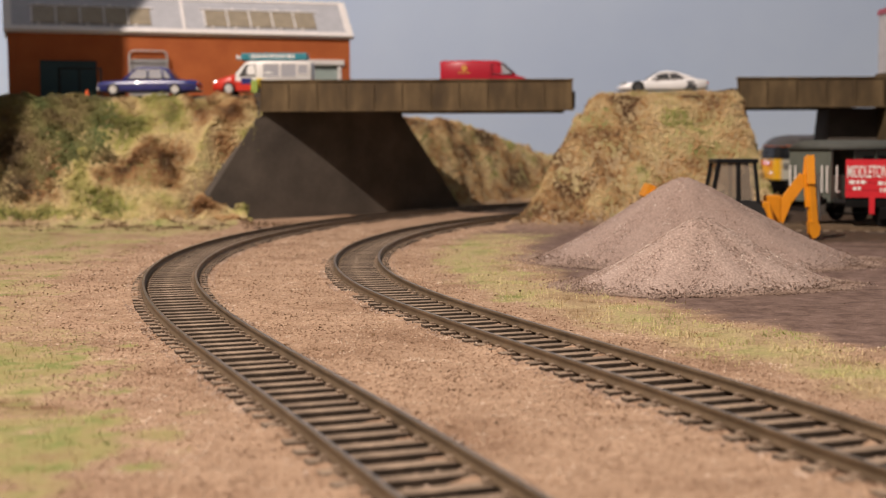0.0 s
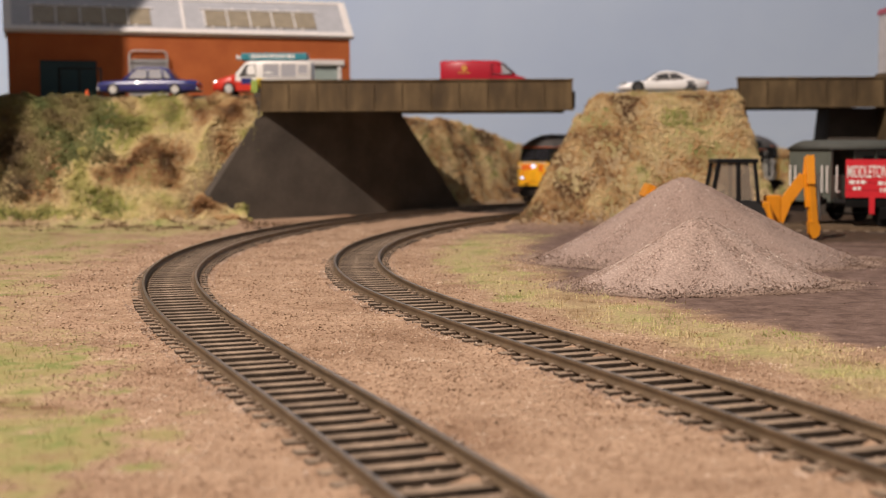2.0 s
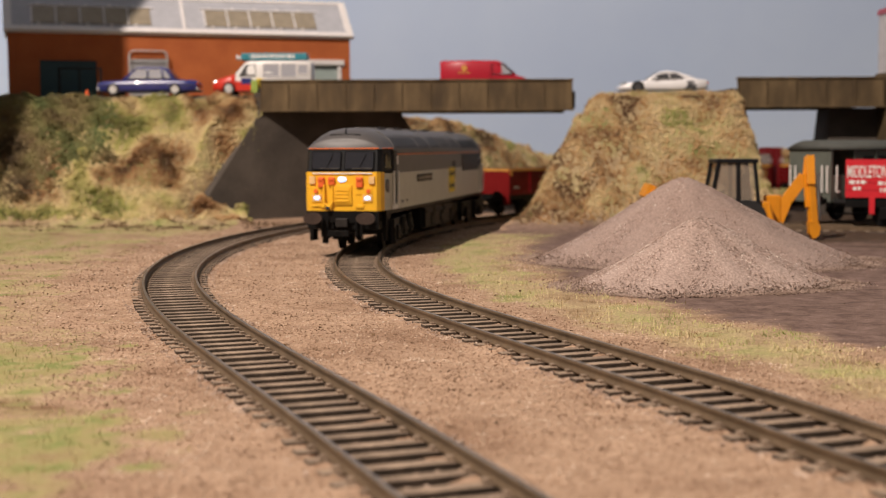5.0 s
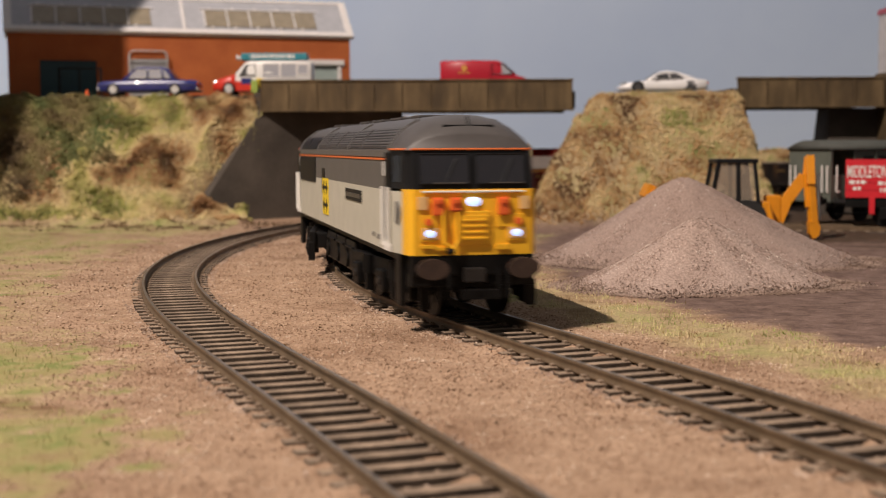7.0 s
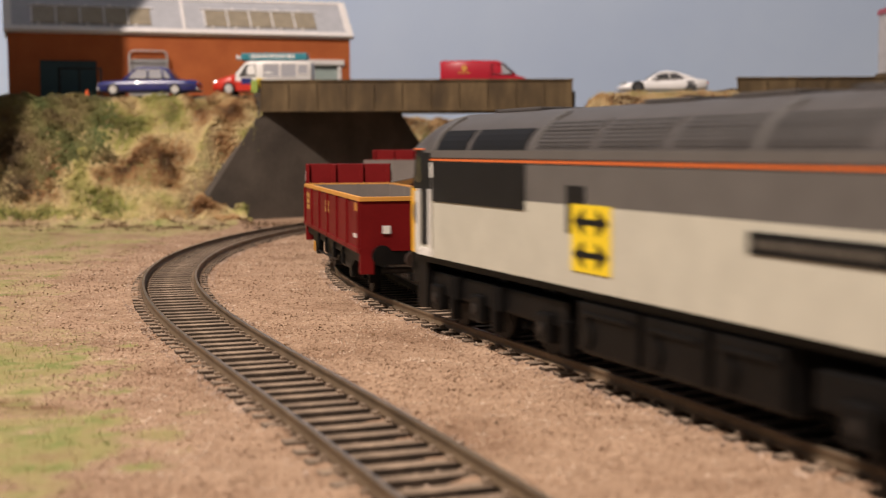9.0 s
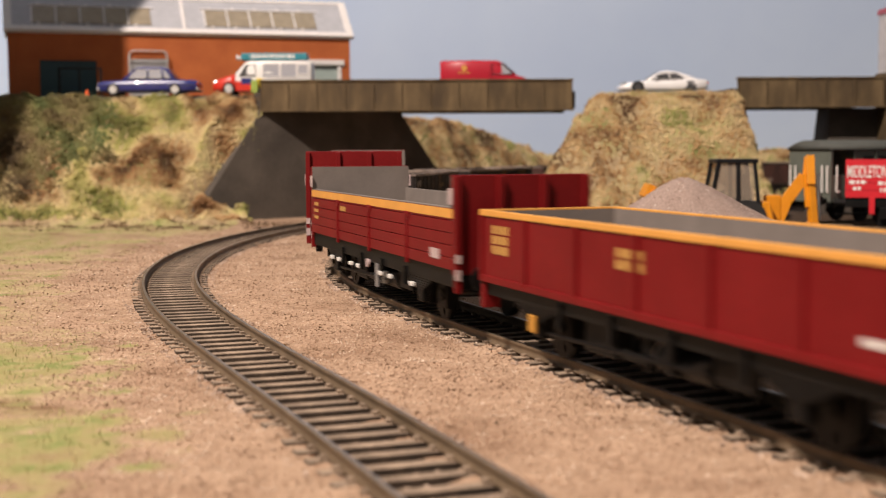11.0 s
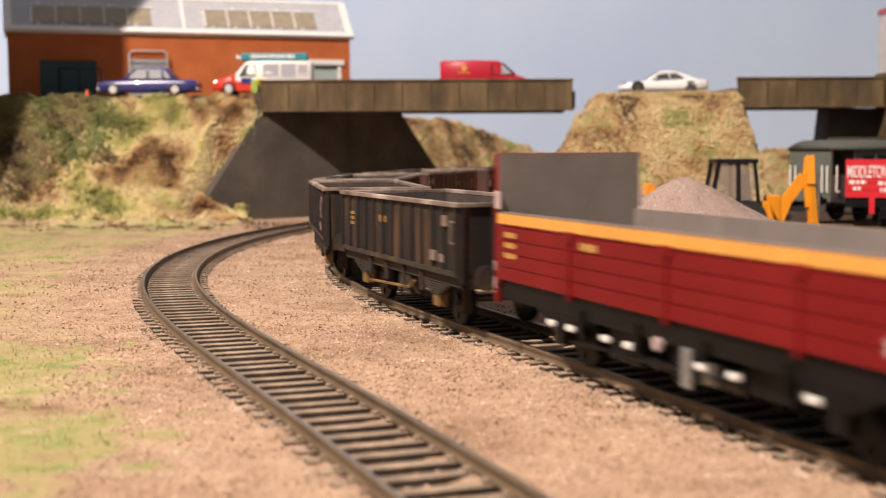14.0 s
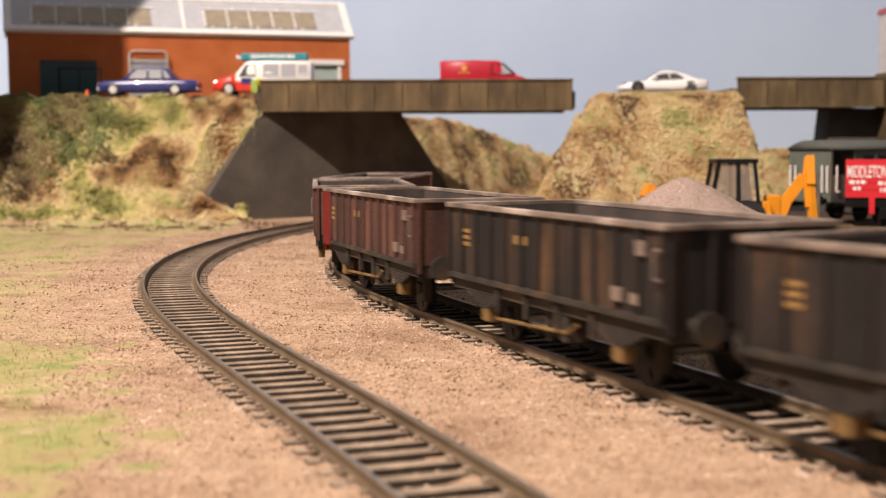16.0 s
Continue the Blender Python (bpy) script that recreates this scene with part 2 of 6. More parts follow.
def ground_material():
    m, nt, bsdf, co = base_mat("scenic_ground")

    def attr(n):
        a = nt.nodes.new("ShaderNodeAttribute")
        a.attribute_name = n
        return a.outputs["Fac"]
    grit = noise_tex(nt, co, 1100, 4, 0.75)
    mid = noise_tex(nt, co, 170, 5, 0.6)
    big = noise_tex(nt, co, 26, 3, 0.5)
    sand = ramp(nt, grit, ((0.3, (0.17, 0.105, 0.066)), (0.45, (0.40, 0.273, 0.19)), (0.6, (0.495, 0.354, 0.256)), (0.78, (0.63, 0.485, 0.372))))
    sand = mix(nt, 1.0, sand, ramp(nt, mid, ((0.3, (0.78, 0.74, 0.7)), (0.65, (1.05, 1.03, 1.0)))), "MULTIPLY")
    sand = mix(nt, 1.0, sand, ramp(nt, big, ((0.33, (0.74, 0.69, 0.66)), (0.48, (0.98, 0.97, 0.96)), (0.66, (1.06, 1.06, 1.06)))), "MULTIPLY")
    dirt = ramp(nt, mid, ((0.3, (0.115, 0.074, 0.06)), (0.7, (0.25, 0.17, 0.142))))
    dirt = mix(nt, 1.0, dirt, ramp(nt, grit, ((0.3, (0.7,) * 3), (0.7, (1.2,) * 3))), "MULTIPLY")
    turf = ramp(nt, noise_tex(nt, co, 34, 6, 0.65), ((0.3, BROWN), (0.42, (0.40, 0.29, 0.17)), (0.5, STRAW), (0.58, (0.42, 0.37, 0.17)), (0.68, GREEN)))
    turf = mix(nt, 1.0, turf, ramp(nt, grit, ((0.3, (0.6,) * 3), (0.7, (1.2,) * 3))), "MULTIPLY")
    c = mix(nt, attr("dirt"), sand, dirt)
    # dark earth, with the shade of the far yard put into its colour
    earth_shade = ramp(nt, mid, ((0.3, (0.045, 0.030, 0.021)), (0.7, (0.115, 0.076, 0.052))))
    c = mix(nt, attr("earth_shade"), c, mix(nt, 1.0, earth_shade, ramp(nt, grit, ((0.3, (0.7,) * 3), (0.7, (1.3,) * 3))), "MULTIPLY"))
    c = mix(nt, attr("grass"), c, turf)
    moss = ramp(nt, noise_tex(nt, co, 90, 5, 0.65), ((0.32, (0.32, 0.235, 0.125)), (0.46, (0.34, 0.295, 0.13)), (0.6, (0.225, 0.25, 0.085))))
    c = mix(nt, attr("moss"), c, moss)
    c = mix(nt, attr("bank"), c, turf)
    nt.links.new(c, bsdf.inputs["Base Color"])
    bsdf.inputs["Roughness"].default_value = 0.95
    bsdf.inputs["Specular IOR Level"].default_value = 0.15
    bump(nt, bsdf, grit, 0.6 * MM, 0.85)
    return m


me.materials.append(ground_material())
ground = tagged(new("ground", me), "sandy brown scenic ground sheet with grassy banks", "ground", kind="structure")


def rotations(n, rng):
    q = rng.normal(size=(n, 4))
    q /= np.linalg.norm(q, axis=1)[:, None]
    w, x, y, z = q.T
    return np.stack([1 - 2 * (y * y + z * z), 2 * (x * y - w * z), 2 * (x * z + w * y), 2 * (x * y + w * z), 1 - 2 * (x * x + z * z), 2 * (y * z - w * x), 2 * (x * z - w * y), 2 * (y * z + w * x), 1 - 2 * (x * x + y * y)], 1).reshape(n, 3, 3)


def scatter(name, pts, sizes, verts, faces, material, rng, label, squash=1.0, category="ground cover"):
    """Many small loose pieces in one mesh of kind stuff."""
    n, V, F = len(pts), np.array(verts, float), np.array(faces)
    P = np.einsum("nij,vj->nvi", rotations(n, rng), V) * sizes[:, None, None] * rng.uniform(0.7, 1.3, (n, len(V), 1))
    P[..., 2] *= squash
    P = (P + pts[:, None]) * MM
    faces_all = (F[None] + (np.arange(n) * len(V))[:, None, None]).reshape(-1, F.shape[1])
    mesh = bpy.data.meshes.new(name)
    mesh.from_pydata(P.reshape(-1, 3).tolist(), [], faces_all.tolist())
    mesh.materials.append(material)
    return tagged(new(name, mesh), label, category, kind="stuff")


OCTA = (((1, 0, 0), (-1, 0, 0), (0, 1, 0), (0, -1, 0), (0, 0, 1), (0, 0, -1)), ((0, 2, 4), (2, 1, 4), (1, 3, 4), (3, 0, 4), (2, 0, 5), (1, 2, 5), (3, 1, 5), (0, 3, 5)))
TETRA = (((1, 0, -0.5), (-0.5, 0.87, -0.5), (-0.5, -0.87, -0.5), (0, 0, 0.9)), ((0, 1, 3), (1, 2, 3), (2, 0, 3), (0, 2, 1)))


def island_material(name, stops, rough=0.9, spec=0.2, coarse=25.0, each=0.26, detail=3.0):
    """Each piece takes its own tone; a coarse drift mixes the tones into patches."""
    m, nt, bsdf, co = base_mat(name)
    rnd = nt.nodes.new("ShaderNodeNewGeometry").outputs["Random Per Island"]
    ad = nt.nodes.new("ShaderNodeMath")
    ad.operation = "MULTIPLY_ADD"
    nt.links.new(noise_tex(nt, co, coarse, detail), ad.inputs[0])
    ad.inputs[1].default_value = 3.2
    sb = nt.nodes.new("ShaderNodeMath")
    sb.operation = "MULTIPLY_ADD"
    nt.links.new(rnd, sb.inputs[0])
    sb.inputs[1].default_value, sb.inputs[2].default_value = each, -1.1 - each / 2
    nt.links.new(sb.outputs[0], ad.inputs[2])
    nt.links.new(ramp(nt, ad.outputs[0], stops), bsdf.inputs["Base Color"])
    bsdf.inputs["Roughness"].default_value = rough
    bsdf.inputs["Specular IOR Level"].default_value = spec
    return m


rng = np.random.default_rng(3)
FOLIAGE = island_material("ground_foam", ((0.05, (0.09, 0.05, 0.028)), (0.22, (0.28, 0.145, 0.065)), (0.36, (0.47, 0.32, 0.16)), (0.5, (0.66, 0.54, 0.31)), (0.63, (0.56, 0.48, 0.21)), (0.8, (0.34, 0.335, 0.105)), (0.97, (0.16, 0.16, 0.052))), coarse=21, each=0.16, detail=2.5)
GRIT = island_material("loose_grit", ((0.0, (0.21, 0.132, 0.084)), (0.22, (0.34, 0.225, 0.152)), (0.5, (0.45, 0.315, 0.222)), (0.78, (0.52, 0.38, 0.275)), (0.98, (0.64, 0.50, 0.39))), coarse=120, each=0.34)
BLADES = island_material("static_grass", ((0.05, (0.38, 0.26, 0.14)), (0.3, (0.68, 0.54, 0.33)), (0.55, (0.58, 0.51, 0.25)), (0.75, (0.42, 0.44, 0.16)), (1.0, (0.27, 0.34, 0.10))), coarse=40)


def sample(n, x0, x1, y0, y1, keep, lift=0.0):
    x, y = rng.uniform(x0, x1, n), rng.uniform(y0, y1, n)
    k = rng.uniform(size=n) < keep(x, y)
    x, y = x[k], y[k]
    return np.stack([x, y, ground_z(x, y) + lift], 1)


def bank_cover(x, y):
    return smooth((np.maximum.reduce(bank_parts(x, y)) - 2) / 6)


def front_of_banks(x, y):
    return bank_cover(x, y) * (1 - 0.85 * ((y > 905) & (x < -20)))


MOUND_FOAM = island_material("dry_brown_foam", ((0.04, (0.10, 0.055, 0.03)), (0.2, (0.26, 0.14, 0.065)), (0.4, (0.42, 0.26, 0.12)), (0.58, (0.52, 0.38, 0.20)), (0.74, (0.60, 0.47, 0.27)), (0.88, (0.40, 0.36, 0.14)), (1.0, (0.26, 0.27, 0.09))), coarse=32, each=0.2, detail=2.5)
# darker foam: the shade at the bank's left end is put into its colour
SHADED_FOAM = island_material("shaded_green_foam", ((0.02, (0.07, 0.048, 0.028)), (0.3, (0.15, 0.11, 0.055)), (0.55, (0.19, 0.16, 0.07)), (0.78, (0.155, 0.15, 0.06)), (0.98, (0.125, 0.15, 0.058))), coarse=24, each=0.06, detail=2.0)


def shaded_bushes(x, y):
    """The far end of the left bank: dark bushes, with shade in their colour."""
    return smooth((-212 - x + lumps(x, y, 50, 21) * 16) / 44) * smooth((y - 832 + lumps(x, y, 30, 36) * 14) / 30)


# ground foam on the banks: coarse tufts over fine crumbs
p = sample(130000, -330, -90, 790, 905, lambda x, y: bank_cover(x, y) * (1 - shaded_bushes(x, y)))
scatter("bank_undergrowth", p, rng.uniform(0.35, 1.0, len(p)), *OCTA, FOLIAGE, rng, "straw, brown and green foam undergrowth on the bank")
p = sample(60000, -340, -150, 790, 905, lambda x, y: bank_cover(x, y) * shaded_bushes(x, y), 0.5)
scatter("bank_bushes", p, rng.uniform(0.6, 1.7, len(p)), *OCTA, SHADED_FOAM, rng, "dark green and brown foam bushes on the bank")
p = sample(180000, -45, 330, 730, 1200, lambda x, y: bank_cover(x, y) * (x > -45) * (y > 700))
scatter("bank_undergrowth", p, rng.uniform(0.45, 1.4, len(p)), *OCTA, MOUND_FOAM, rng, "dry straw and brown foam undergrowth on the banks")
p = sample(30000, -150, -112, 815, 895, lambda x, y: bank_cover(x, y) * smooth((x + 150) / 10), 0.6)
scatter("bank_bushes", p, rng.uniform(0.6, 1.8, len(p)), *OCTA, FOLIAGE, rng, "green and straw bushes beside the abutment")


def clumps(name, centres, radius, per, size, material, label):
    """Rounded tufts of ground foam: a cloud of crumbs round each centre."""
    n = len(centres)
    d = rng.normal(size=(n, per, 3))
    d /= np.linalg.norm(d, axis=2)[..., None]
    d *= rng.uniform(0.55, 1.0, (n, per, 1)) * rng.uniform(*radius, (n, 1, 1)) * np.array((1.25, 1.0, 0.85))
    pts = (centres[:, None] + d).reshape(-1, 3)
    scatter(name, pts, rng.uniform(*size, len(pts)), *OCTA, material, rng, label)


# rounded tufts standing out of the left bank, a low bush over the foot of the abutment
p = sample(520, -330, -120, 806, 886, lambda x, y: bank_cover(x, y) * (1 - shaded_bushes(x, y)) * smooth(lumps(x, y, 40, 33) + 0.7), 1.0)
clumps("bank_tufts", p, (2.5, 6.0), 80, (0.35, 0.85), FOLIAGE, "rounded straw and green foam tufts on the bank")
p = sample(300, -335, -190, 800, 886, lambda x, y: bank_cover(x, y) * shaded_bushes(x, y), 2.0)
clumps("bank_tufts", p, (2.5, 6.0), 80, (0.4, 0.95), SHADED_FOAM, "dark green foam tufts on the bank")
u = rng.uniform(0, 1, 170) ** 1.3
p = np.stack([-153 + 30 * u, rng.uniform(824, 834, 170) + 5 * u, -3 + rng.uniform(0, 1, 170) * (18 - 17 * u)], 1)
clumps("foot_bush", p, (1.6, 3.0), 70, (0.35, 0.9), FOLIAGE, "olive and brown foam bush at the foot of the abutment")
# grit on the flat
p = sample(70000, -130, 170, 140, 420, lambda x, y: (1 - grass_mask(x, y)) * (1 - dirt_mask(x, y)) ** 2 * (np.abs(x) < 0.36 * y + 12) * (1.0 - 0.6 * smooth((y - 250) / 170)) * (np.minimum(OUTER.near(x, y), INNER.near(x, y)) > 10.0), 0.05)
scatter("sand_grit", p, rng.uniform(0.17, 0.40, len(p)), *TETRA, GRIT, rng, "loose sandy grit strewn between the tracks")
p = sample(30000, -150, 200, 420, 760, lambda x, y: (1 - grass_mask(x, y)) * (1 - dirt_mask(x, y)) ** 2 * (np.minimum(OUTER.near(x, y), INNER.near(x, y)) > 10.0) * (1 - bank_cover(x, y)), 0.05)
scatter("sand_grit", p, rng.uniform(0.25, 0.52, len(p)), *TETRA, GRIT, rng, "loose sandy grit strewn between the tracks")


# blades of static grass
MOSS = island_material("mossy_grass", ((0.05, (0.40, 0.29, 0.15)), (0.3, (0.52, 0.44, 0.23)), (0.55, (0.42, 0.40, 0.165)), (0.8, (0.29, 0.32, 0.11)), (0.97, (0.19, 0.24, 0.08))), coarse=42)


def blades(name, pts, length, rng, label, material=None):
    n = len(pts)
    L = rng.uniform(*length, n)
    a, lean = rng.uniform(0, 6.28, n), rng.uniform(0.2, 1.2, n)
    tip = np.stack([np.cos(a) * np.sin(lean), np.sin(a) * np.sin(lean), np.cos(lean)], 1) * L[:, None]
    side = np.stack([-np.sin(a), np.cos(a), 0 * a], 1) * rng.uniform(0.06, 0.14, n)[:, None]
    thick = np.stack([np.cos(a), np.sin(a), 0 * a], 1) * 0.1
    P = np.stack([pts - side, pts + side, pts + thick, pts + tip], 1) * MM
    F = (np.array(((0, 1, 3), (1, 2, 3), (2, 0, 3)))[None] + (np.arange(n) * 4)[:, None, None]).reshape(-1, 3)
    mesh = bpy.data.meshes.new(name)
    mesh.from_pydata(P.reshape(-1, 3).tolist(), [], F.tolist())
    mesh.materials.append(material or BLADES)
    return tagged(new(name, mesh), label, "grass", kind="stuff")


p = sample(90000, -20, 190, 200, 720, lambda x, y: grass_mask(x, y) * (0.3 + 0.7 * smooth((520 - y) / 200)) * smooth(lumps(x, y, 16, 22) + lumps(x, y, 6, 23) * 0.6 + 0.65))
blades("static_grass", p, (0.5, 1.9), rng, "short straw and green static grass on the verge")
p = sample(1500, 0, 190, 230, 640, lambda x, y: grass_mask(x, y) * 0.7)
blades("straw_stalks", p, (2.2, 5.0), rng, "long pale straw stalks standing in the verge")
p = sample(75000, -330, -30, 140, 820, lambda x, y: np.maximum(grass_mask(x, y) * 0.8, moss_mask(x, y)))
blades("static_grass", p, (0.4, 1.5), rng, "short green and straw static grass by the board edge", MOSS)
MOUND_BLADES = island_material("dry_grass", ((0.05, (0.22, 0.13, 0.06)), (0.3, (0.42, 0.28, 0.14)), (0.55, (0.60, 0.46, 0.26)), (0.8, (0.62, 0.52, 0.30)), (1.0, (0.36, 0.34, 0.13))), coarse=38)
p = sample(90000, -330, 330, 750, 960, lambda x, y: front_of_banks(x, y) * (1 - shaded_bushes(x, y)), 0.4)
blades("bank_grass", p, (1.2, 3.6), rng, "dry straw-coloured grass fibres on the banks")

p = sample(75000, 30, 215, 740, 930, lambda x, y: bank_cover(x, y), 0.3)
blades("bank_grass", p, (1.0, 3.4), rng, "dry straw and brown grass on the middle bank", MOUND_BLADES)
p = sample(45000, -40, 260, 985, 1160, lambda x, y: bank_cover(x, y), 0.3)
blades("bank_grass", p, (1.2, 3.8), rng, "dry straw and brown grass on the far bank", MOUND_BLADES)
BANK_BLADES = island_material("bank_fibres", ((0.05, (0.16, 0.09, 0.045)), (0.22, (0.34, 0.20, 0.09)), (0.38, (0.54, 0.39, 0.20)), (0.5, (0.72, 0.60, 0.36)), (0.63, (0.60, 0.53, 0.24)), (0.8, (0.37, 0.38, 0.12)), (0.97, (0.20, 0.21, 0.065))), coarse=21, each=0.16, detail=2.5)
p = sample(60000, -330, -115, 800, 890, lambda x, y: bank_cover(x, y) * (1 - shaded_bushes(x, y)), 0.3)
blades("bank_grass", p, (0.8, 3.0), rng, "green and straw grass on the bank", BANK_BLADES)
p = sample(26000, -330, -120, 868, 895, lambda x, y: bank_cover(x, y), 0.2)
blades("bank_grass", p, (1.0, 4.2), rng, "longer grass along the edge of the road")
p = sample(16000, 85, 200, 862, 915, lambda x, y: bank_cover(x, y), 0.2)
blades("bank_grass", p, (1.0, 3.6), rng, "longer grass along the edge of the road")
# dark leaf litter along the foot of the left bank, a little of it on the sand
LITTER = island_material("leaf_litter", ((0.1, (0.05, 0.03, 0.018)), (0.5, (0.11, 0.065, 0.035)), (0.9, (0.22, 0.14, 0.08))), coarse=50)
p = sample(16000, -330, -95, 740, 838, lambda x, y: smooth(lumps(x, y, 22, 19) + 0.2) * 0.5 * smooth((y - 735) / 60), 0.4)
scatter("leaf_litter", p, rng.uniform(0.3, 1.2, len(p)), *TETRA, LITTER, rng, "dark brown leaf litter at the foot of the bank", 0.6)
p = sample(2600, -190, -100, 380, 640, lambda x, y: smooth(lumps(x, y, 30, 37) + 0.1) * (OUTER.near(x, y) > 13) * 0.6, 0.2)
scatter("leaf_litter", p, rng.uniform(0.2, 0.6, len(p)), *TETRA, LITTER, rng, "dark earth crumbs beside the bend of the track", 0.6)
p = sample(260, -130, 150, 150, 700, lambda x, y: 0.35 * (np.minimum(OUTER.near(x, y), INNER.near(x, y)) > 12), 0.2)
scatter("leaf_litter", p, rng.uniform(0.25, 0.8, len(p)), *TETRA, LITTER, rng, "dark crumbs scattered on the sand", 0.6)

# ---- tracks ----
RAIL = surface("weathered_rail", ((0.3, (0.115, 0.078, 0.046)), (0.7, (0.20, 0.138, 0.084))), 90, 1500, 0.55, 0.25, 0.05)
RAIL_TOP = surface("worn_rail_head", ((0.3, (0.19, 0.15, 0.11)), (0.7, (0.33, 0.27, 0.21))), 120, 1500, 0.34, 0.7)
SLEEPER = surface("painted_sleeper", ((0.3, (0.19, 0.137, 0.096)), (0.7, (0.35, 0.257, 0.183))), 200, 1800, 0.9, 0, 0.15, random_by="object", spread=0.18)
# sleeper sides: the shade of the gaps is put into this darker colour
SLEEPER_SIDE_SHADE = surface("shaded_sleeper_side", ((0.3, (0.05, 0.035, 0.024)), (0.7, (0.105, 0.073, 0.05))), 200, 1800, 0.9, 0, 0.1)
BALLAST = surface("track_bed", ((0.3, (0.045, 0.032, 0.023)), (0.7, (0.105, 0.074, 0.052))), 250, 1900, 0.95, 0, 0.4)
GREY_STONE = island_material("ballast_stone", ((0.0, (0.25, 0.18, 0.135)), (0.35, (0.34, 0.245, 0.185)), (0.7, (0.41, 0.30, 0.23)), (0.95, (0.50, 0.38, 0.30))), coarse=120)


def sweep(track, s0, s1, profile, step=4.0):
    """A profile (across to the left, up) pulled along a track."""
    rings = []
    for s in np.arange(s0, s1 + 0.1, step):
        x, y, t = track.point(s)
        rings.append([(x - math.sin(t) * o, y + math.cos(t) * o, z) for o, z in profile])
    return loft(rings)


def build_track(track, s0, s1, label):
    th = tagged(new("railway_track", None), label, "railway track", "model railway tracks", "structure")
    th.empty_display_size = 0.01
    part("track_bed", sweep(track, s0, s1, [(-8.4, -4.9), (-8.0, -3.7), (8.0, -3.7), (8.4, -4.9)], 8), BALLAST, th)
    for side in (1, -1):
        c = side * 8.7
        web = [(c - 0.75, -2.3), (c - 0.75, -2.0), (c - 0.28, -1.7), (c - 0.28, -0.9), (c - 0.5, -0.6), (c - 0.5, -0.12), (c - 0.4, 0), (c + 0.4, 0), (c + 0.5, -0.12), (c + 0.5, -0.6), (c + 0.28, -0.9), (c + 0.28, -1.7), (c + 0.75, -2.0), (c + 0.75, -2.3)]
        r = part("rail", sweep(track, s0, s1, web), RAIL, th, "weathered brown rail", True)
        part("rail_head", sweep(track, s0, s1, [(c - 0.36, 0.0), (c - 0.36, 0.03), (c + 0.36, 0.03), (c + 0.36, 0.0)]), RAIL_TOP, r)
    rr = random.Random(4)
    bm = boxes((-1.5, 1.5, -12.6, 12.6, -4.2, -2.3), bev=0.25)
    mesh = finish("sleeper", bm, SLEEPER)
    # upward faces keep the sleeper paint, the rest get the shade colour
    mesh.materials.append(SLEEPER_SIDE_SHADE)
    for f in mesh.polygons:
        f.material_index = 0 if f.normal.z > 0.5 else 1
    bmf = bmesh.new()
    bmr = bmesh.new()
    for s in np.arange(s0 + 3, s1 - 3, 7.2):
        x, y, t = track.point(s)
        if not -190 < s < 1300:
            box(bmr, -1.5, 1.5, -12.6, 12.6, -4.2, -2.3, m=Matrix.Translation((x, y, 0)) @ Matrix.Rotation(t, 4, "Z"))
            continue
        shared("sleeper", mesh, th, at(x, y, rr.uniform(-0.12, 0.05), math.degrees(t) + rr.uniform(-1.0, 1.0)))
        for o in (8.7, -8.7):
            for q in (-1.35, 1.35):
                box(bmf, -0.7, 0.7, o + q - 0.5, o + q + 0.5, -2.4, -1.75, m=Matrix.Translation((x, y, 0)) @ Matrix.Rotation(t, 4, "Z"))
    if len(bmr.verts):
        part("sleepers_beyond", bmr, SLEEPER, th)["kind"] = "stuff"
    f = part("rail_chair", bmf, SLEEPER, th, "moulded rail chairs")
    f["kind"] = "stuff"
    return th


build_track(OUTER, -380, 1080, "weathered brown model track on sleepers in ballast")
build_track(INNER, -900, 2480, "weathered brown model track on sleepers, used by the train")


def by_track(track, n, s0, s1, o0, o1, lift):
    s, o = rng.uniform(s0, s1, n), rng.uniform(o0, o1, n) * rng.choice((-1, 1), n)
    q = np.array([track.point(v) for v in s])
    x, y = q[:, 0] - np.sin(q[:, 2]) * o, q[:, 1] + np.cos(q[:, 2]) * o
    return np.stack([x, y, np.full(n, lift)], 1)


p = np.concatenate([by_track(tr, 3000, -60, 480, 10.2, 15.0, -3.1) for tr in (OUTER, INNER)] + [by_track(tr, 2600, -60, 480, 0.5, 7.6, -3.55) for tr in (OUTER, INNER)])
scatter("ballast_stones", p, rng.uniform(0.25, 0.62, len(p)), *OCTA, GREY_STONE, rng, "grey-brown ballast stones along the sleeper ends", 0.8, "ballast")

# ---- backdrop ----
def sky_paint():
    m, nt, bsdf, co = base_mat("painted_sky")
    c = ramp(nt, noise_tex(nt, co, 3.0, 3), ((0.3, (0.43, 0.55, 0.77)), (0.7, (0.54, 0.645, 0.82))))
    c = mix(nt, 0.5, c, ramp(nt, noise_tex(nt, co, 14.0, 4), ((0.3, (0.47, 0.575, 0.775)), (0.7, (0.535, 0.645, 0.82)))))
    nt.links.new(c, bsdf.inputs["Base Color"])
    bsdf.inputs["Roughness"].default_value = 0.9
    return m


SKY = sky_paint()
bm = bmesh.new()
box(bm, -0.62, 1.2, 0, 0.012, -0.01, 0.62)
bd = part("backdrop", bm, SKY, scale=1)
bd.matrix_basis = pose(0, 1.162, 0, 0, 0, 13.5)
tagged(bd, "plain painted blue sky backscene board", "backdrop", kind="structure")
# end board out of view, added to throw shade over the left end
bm = bmesh.new()
box(bm, -0.01, 0, 0, 0.335, -0.01, 0.8)
shade_board = part("backdrop", bm, SKY, scale=1)
shade_board.matrix_basis = pose(-0.335, 0.663, 0)
